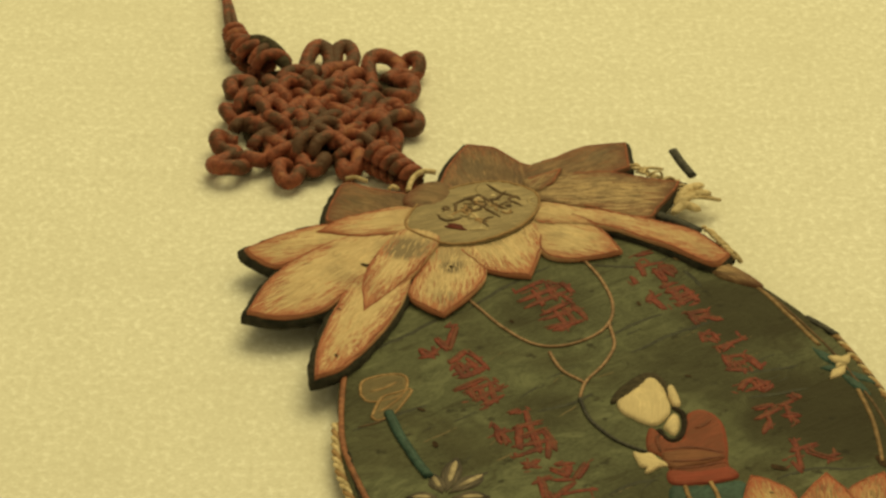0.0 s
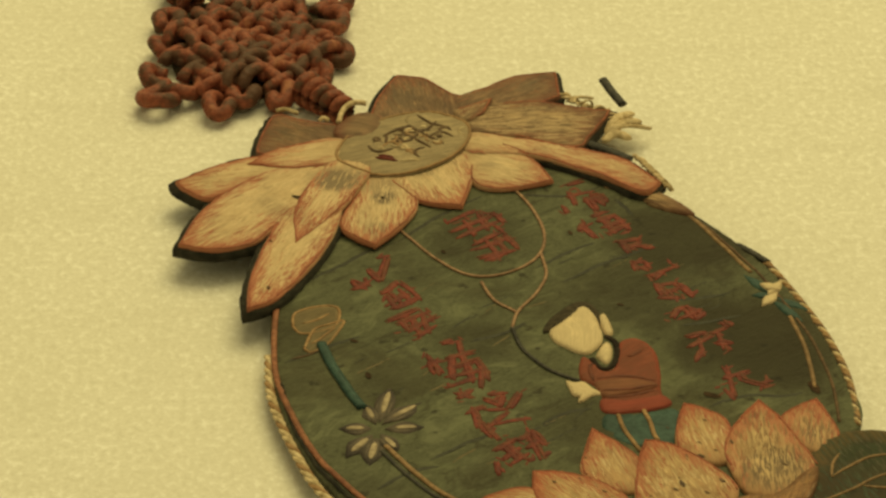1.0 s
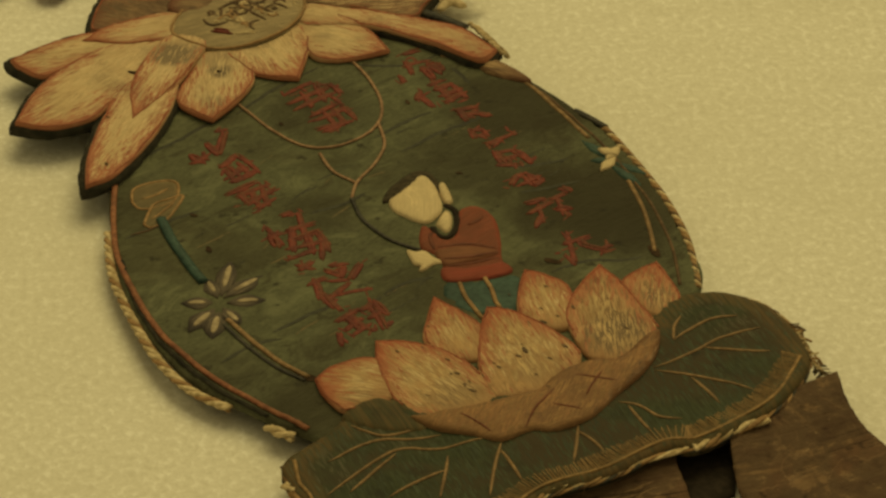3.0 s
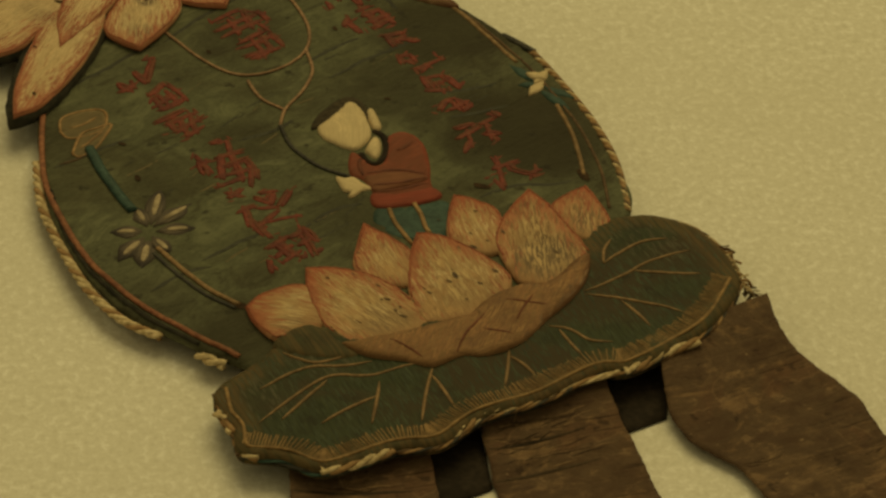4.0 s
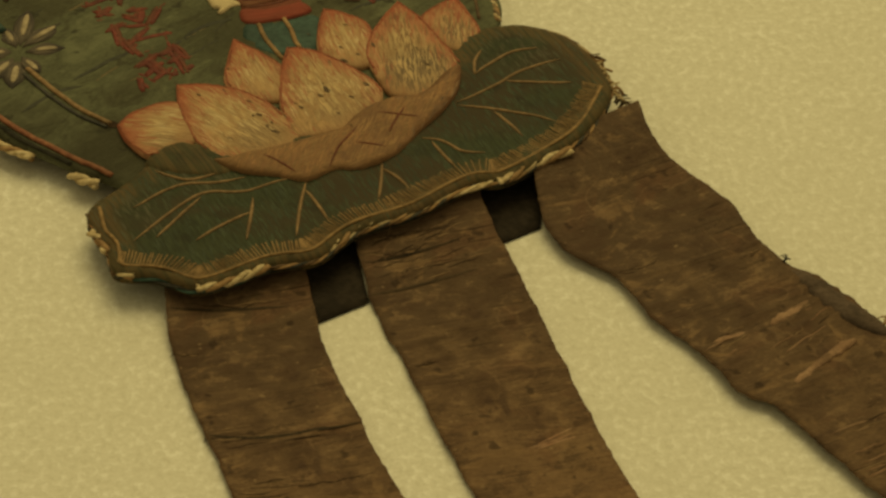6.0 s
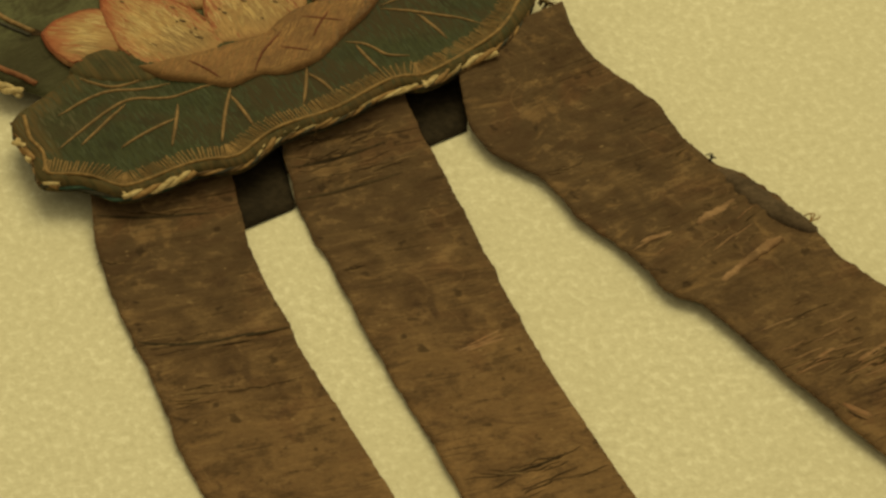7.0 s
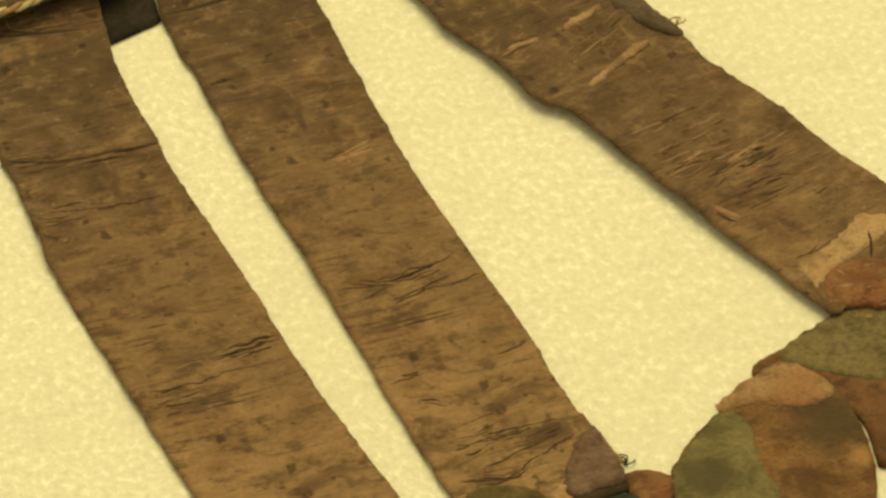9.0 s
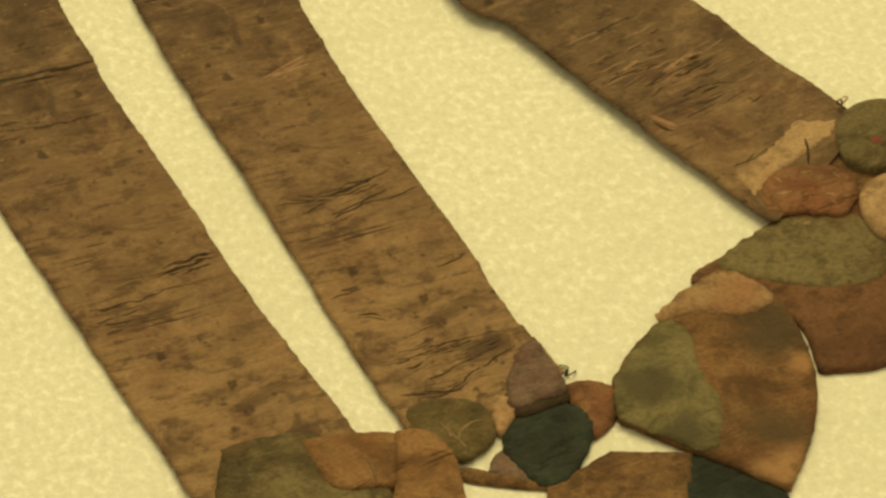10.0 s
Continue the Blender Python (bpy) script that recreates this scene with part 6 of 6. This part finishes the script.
end_piece("cloth_fan", [(3.6, -251.9), (7.0, -257.4), (10.4, -265.0), (7.0, -271.4), (-8.0, -266.3)], 2.0, 0.3, FAN_TEAL, "dark teal cloth piece", sharp=(0, 2))

end_piece("cloth_scrap", [(-20.0, -237.8), (-17.4, -238.0), (-17.4, -243.5), (-17.6, -246.7), (-21.0, -243.3), (-22.7, -240.9)], 1.7, 0.3, FAN_PLUM, "worn purple-grey cloth scrap", ragged=0.5)
end_piece("cloth_scrap", [(-15.6, -226.6), (-11.4, -227.4), (-11.9, -230.9), (-14.6, -233.5), (-17.6, -235.4), (-16.9, -232.8), (-15.9, -228.9)], 2.6, 0.3, PATCH_TAN, "tan cloth scrap", ragged=0.4)
spot("stain", (64.4, -208.5), 1.0, 0.8, 0.3, RED, pendant, "small red stitch mark")
for line in (((-24.0, -233.0), (-23.4, -231.3), (-22.8, -229.5)), ((-23.5, -229.1), (-23.4, -232.0), (-22.8, -235.7)), ((-23.1, -236.3), (-22.9, -233.0), (-20.1, -231.2), (-18.0, -231.5)), ((-36.0, -230.4), (-36.5, -232.9), (-37.6, -235.6)), ((55.7, -202.1), (54.6, -204.6), (52.9, -207.3))):
    tube("stitch_line", lay(line, 0.0, 0.8), 0.22, LOOSE if line[0][0] < 40 else CRACK, pendant, 6, taper=True, flat=0.6, label="fine stitched line")

for k in range(22):
    c = np.array((48.6, -212.8)) + np.array([rng.gauss(0, 3.2), rng.gauss(0, 3.2)])
    spot("worn_patch", (float(c[0]), float(c[1])), rng.uniform(0.3, 1.2), rng.uniform(0.15, 0.4), rng.uniform(0, 3), (PATCH_FAN, FAN_RED, PATCH_ORANGE)[k % 3], pendant, "worn patch on the rosette")

# -- knot --
flatten = 1.0
rng = random.Random(17)
EX, EY = np.array([0.944, -0.329, 0]), np.array([0.329, 0.944, 0])
UP = np.array([0, 0, 1.0])
knot = None


def cord_part(line, radius=1.55, closed=True, label=""):
    """A cord of the knot, with a slight twist in its thickness."""
    global knot
    ob = tube("knot" if knot is None else "cord_loop", line, radius, KNOTCORD, pendant if knot is None else knot, 10, closed, label="russet silk cord knot" if knot is None else label)
    knot = knot or ob
    return ob


# added dark plate: closes holes, its colour stands for shade between the cords
plate("knot_underlay", [(-19.6, 163.5), (-8.6, 167.4), (2.1, 162.0), (8.9, 156.3), (6.3, 140.8), (-1.7, 125.0), (-12.5, 124.8), (-25.1, 130.0), (-27.1, 143.0)], 2.0, 0.3, DARKBROWN, pendant, dome=0.6, edge=0.8, gap=2.0, label="added dark plate for the shaded gaps of the knot")
# ears of the knot: one cord each, over and under itself
for ear in (
    ((-10.3, 156.0), (-7.2, 165.5), (-2.1, 171.9), (0.2, 169.1), (-1.4, 163.5), (-5.8, 160.5)),
    ((-0.9, 163.3), (1.7, 169.2), (4.6, 170.4), (4.8, 165.8), (2.2, 161.6), (-0.9, 161.1), (-4.1, 159.9), (-7.9, 155.7)),
    ((2.9, 151.4), (4.8, 160.5), (8.3, 164.0), (11.8, 162.5), (12.4, 158.1), (10.0, 154.5), (6.3, 151.6)),
    ((11.3, 160.7), (14.9, 162.3), (16.4, 158.4), (14.9, 153.9), (12.3, 152.6), (10.1, 154.4)),
    ((8.9, 152.9), (12.0, 151.0), (11.5, 146.7), (8.5, 142.9), (5.5, 142.8), (3.7, 146.2)),
    ((3.2, 140.4), (6.2, 139.3), (6.6, 135.2), (7.4, 131.9), (5.7, 129.1), (3.0, 130.0), (1.0, 133.1)),
    ((-3.7, 121.1), (-3.6, 125.7), (-0.4, 128.8), (0.9, 127.0), (-1.0, 122.7), (-3.9, 120.3)),
    ((-2.8, 139.8), (0.5, 143.2), (4.1, 142.2), (5.0, 137.0)),
    ((-14.1, 120.0), (-14.6, 116.3), (-11.8, 116.1), (-9.0, 120.3), (-9.2, 125.6), (-11.6, 125.4)),
    ((-20.9, 126.3), (-21.6, 120.6), (-19.5, 118.6), (-16.8, 120.4), (-14.6, 124.9)),
    ((-21.3, 125.1), (-25.1, 123.9), (-27.3, 120.5), (-26.9, 116.0), (-24.0, 116.3), (-21.4, 120.0)),
    ((-29.4, 130.5), (-32.6, 123.9), (-36.4, 122.9), (-38.8, 125.5), (-38.1, 129.4), (-34.6, 131.3), (-30.5, 134.0)),
    ((-32.9, 130.7), (-31.1, 125.7), (-27.6, 125.8), (-24.4, 129.8), (-23.8, 134.3)),
    ((-31.8, 132.4), (-35.1, 134.1), (-35.0, 137.7), (-32.6, 140.3), (-29.2, 138.3)),
    ((-25.2, 143.3), (-28.9, 144.8), (-29.7, 149.2), (-27.2, 152.3), (-23.0, 151.7)),
    ((-25.9, 155.4), (-25.1, 161.2), (-22.4, 164.1), (-20.0, 162.1), (-20.4, 156.8), (-23.4, 155.1)),
    ((-15.0, 152.7), (-12.4, 158.9), (-9.3, 161.2), (-8.9, 155.5)),
    ((-3.2, 153.5), (0.0, 155.7), (1.1, 151.5), (-1.2, 146.0)),
):
    flat_line = catmull(ear)
    u, v = flat_line @ EX[:2], flat_line @ EY[:2]
    u0, v0, hu, hv = (u.max() + u.min()) / 2, (v.max() + v.min()) / 2, (u.max() - u.min()) / 2, (v.max() - v.min()) / 2
    u, v = u0 + (u - u0) * max(0.7, 1 - 0.7 / hu), v0 + (v - v0) * max(0.6, 1 - 1.5 / hv)
    line = resample(u[:, None] * EX[:2] + v[:, None] * EY[:2], 0.7)
    s = np.linspace(0, 1, len(line))
    # dives into the body at both ends and rises on the way round
    z = 1.9 + 1.2 * np.abs(np.sin(s * math.pi)) ** 0.7 + 0.7 * np.sin(s * 9.0 + rng.uniform(0, 6))
    cord_part(np.column_stack([line, z]), rng.uniform(1.5, 1.7), False)
MID = np.array((-11.6, 140.5))
D1, D2 = (EX * 0.62 + EY * 0.95)[:2], (EX * 0.62 - EY * 0.95)[:2]
for i in range(-5, 6):
    for j in range(-5, 6):
        c = MID + D1 * 3.3 * i + D2 * 3.3 * j
        ex, ey = (c - MID) @ EX[:2], (c - MID) @ EY[:2]
        if abs(ex) > 15.0 or abs(ey) > 17.5 or abs(ex) / 17 + abs(ey) / 21 > 1.28:
            continue
        c = c + np.array([rng.uniform(-0.7, 0.7), rng.uniform(-0.8, 0.8)])
        w = rng.uniform(-0.35, 0.35)
        d = (D1 if (i + j) % 2 else D2) * rng.uniform(3.0, 4.1)
        d = np.array([d[0] * math.cos(w) - d[1] * math.sin(w), d[0] * math.sin(w) + d[1] * math.cos(w)])
        top = rng.uniform(3.6, 6.3)
        bow = np.array([-d[1], d[0]]) * rng.uniform(-0.4, 0.4)
        arch = [(*(c + d * q + bow * (1 - q * q)), 1.6 + (top - 1.6) * math.sqrt(max(0.0, 1 - (abs(q) / 1.12) ** 2.4))) for q in np.linspace(-1.05, 1.05, 13)]
        cord_part(np.array(arch), rng.uniform(1.25, 1.5), False)


def wraps(a, b, r0, r1, n, z):
    for i in range(n):
        s = i / (n - 1)
        c = np.array(a) * (1 - s) + np.array(b) * s
        d = np.array(b) - np.array(a)
        d = np.array([d[0], d[1], 0]) / np.linalg.norm(d)
        side = np.cross(d, UP)
        w = np.arange(20) * math.pi / 10
        r = r0 * (1 - s) + r1 * s
        lean = rng.uniform(-0.35, 0.35)
        cord_part(np.array([c[0], c[1], z]) + r * (np.cos(w)[:, None] * (side + lean * d) + np.sin(w)[:, None] * UP), 1.25)


wraps((-17.3, 173.6), (-14.4, 164.0), 2.5, 3.3, 4, 3.6)
wraps((-6.6, 118.5), (-3.0, 107.8), 2.6, 1.9, 5, 3.8)
core = [(*(-8.6, 219.0), 2.2), (*(-11.3, 208.2), 2.2), (*(-13.1, 199.9), 2.4), (*(-16.1, 186.3), 2.8), (*(-17.4, 176.7), 3.4), (*(-16.0, 167.0), 3.6)]
for off in (-0.75, 0.75):
    line = catmull(core, step=10)
    w = np.linspace(0, 5.0, len(line))
    tube("hanging_cord", line + off * (np.cos(w)[:, None] * EX + np.sin(w)[:, None] * UP * 0.8), 0.85, KNOTCORD, pendant, 8, label="russet twisted hanging cord")
wraps((-16.6, 183.5), (-17.4, 177.2), 1.5, 1.9, 3, 3.0)
tube("dark_wrap", catmull([(-16.2, 174.6, 5.8), (-14.0, 170.6, 6.2), (-12.6, 166.0, 6.0), (-12.0, 160.5, 4.6)], step=8), 1.7, DARKBROWN, pendant, 9, taper=True, label="blackened turn of cord beside the knot")
plate("crown_scrap", [(-9.3, 94.7), (-4.6, 99.5), (-0.2, 100.0), (1.3, 95.2), (-2.2, 89.0), (-7.8, 89.7)], 7.0, 4.0, PETAL_DARK, pendant, axis=((-1.1, 92.3), (-8.5, 96.1)), dome=0.3, edge=0.4, gap=0.9, label="dark brown silk scrap under the medallion")
tube("white_loop", catmull([(*(-7.0, 98.1), 6.5), (*(-5.0, 101.1), 7.4), (*(-2.4, 102.7), 7.8), (*(0.1, 101.9), 7.6)], step=6), 0.55, CREAM, pendant, 8, label="cream thread loop")
for a, b in (((-18.7, 101.4), (-14.9, 99.3)), ((-12.1, 94.6), (-10.2, 94.4))):
    tube("frayed_thread", catmull([(*a, 9.6), ((a[0] + b[0]) / 2, (a[1] + b[1]) / 2 + 0.5, 9.9), (*b, 9.4)], step=4), 0.4, CREAM, pendant, 6)
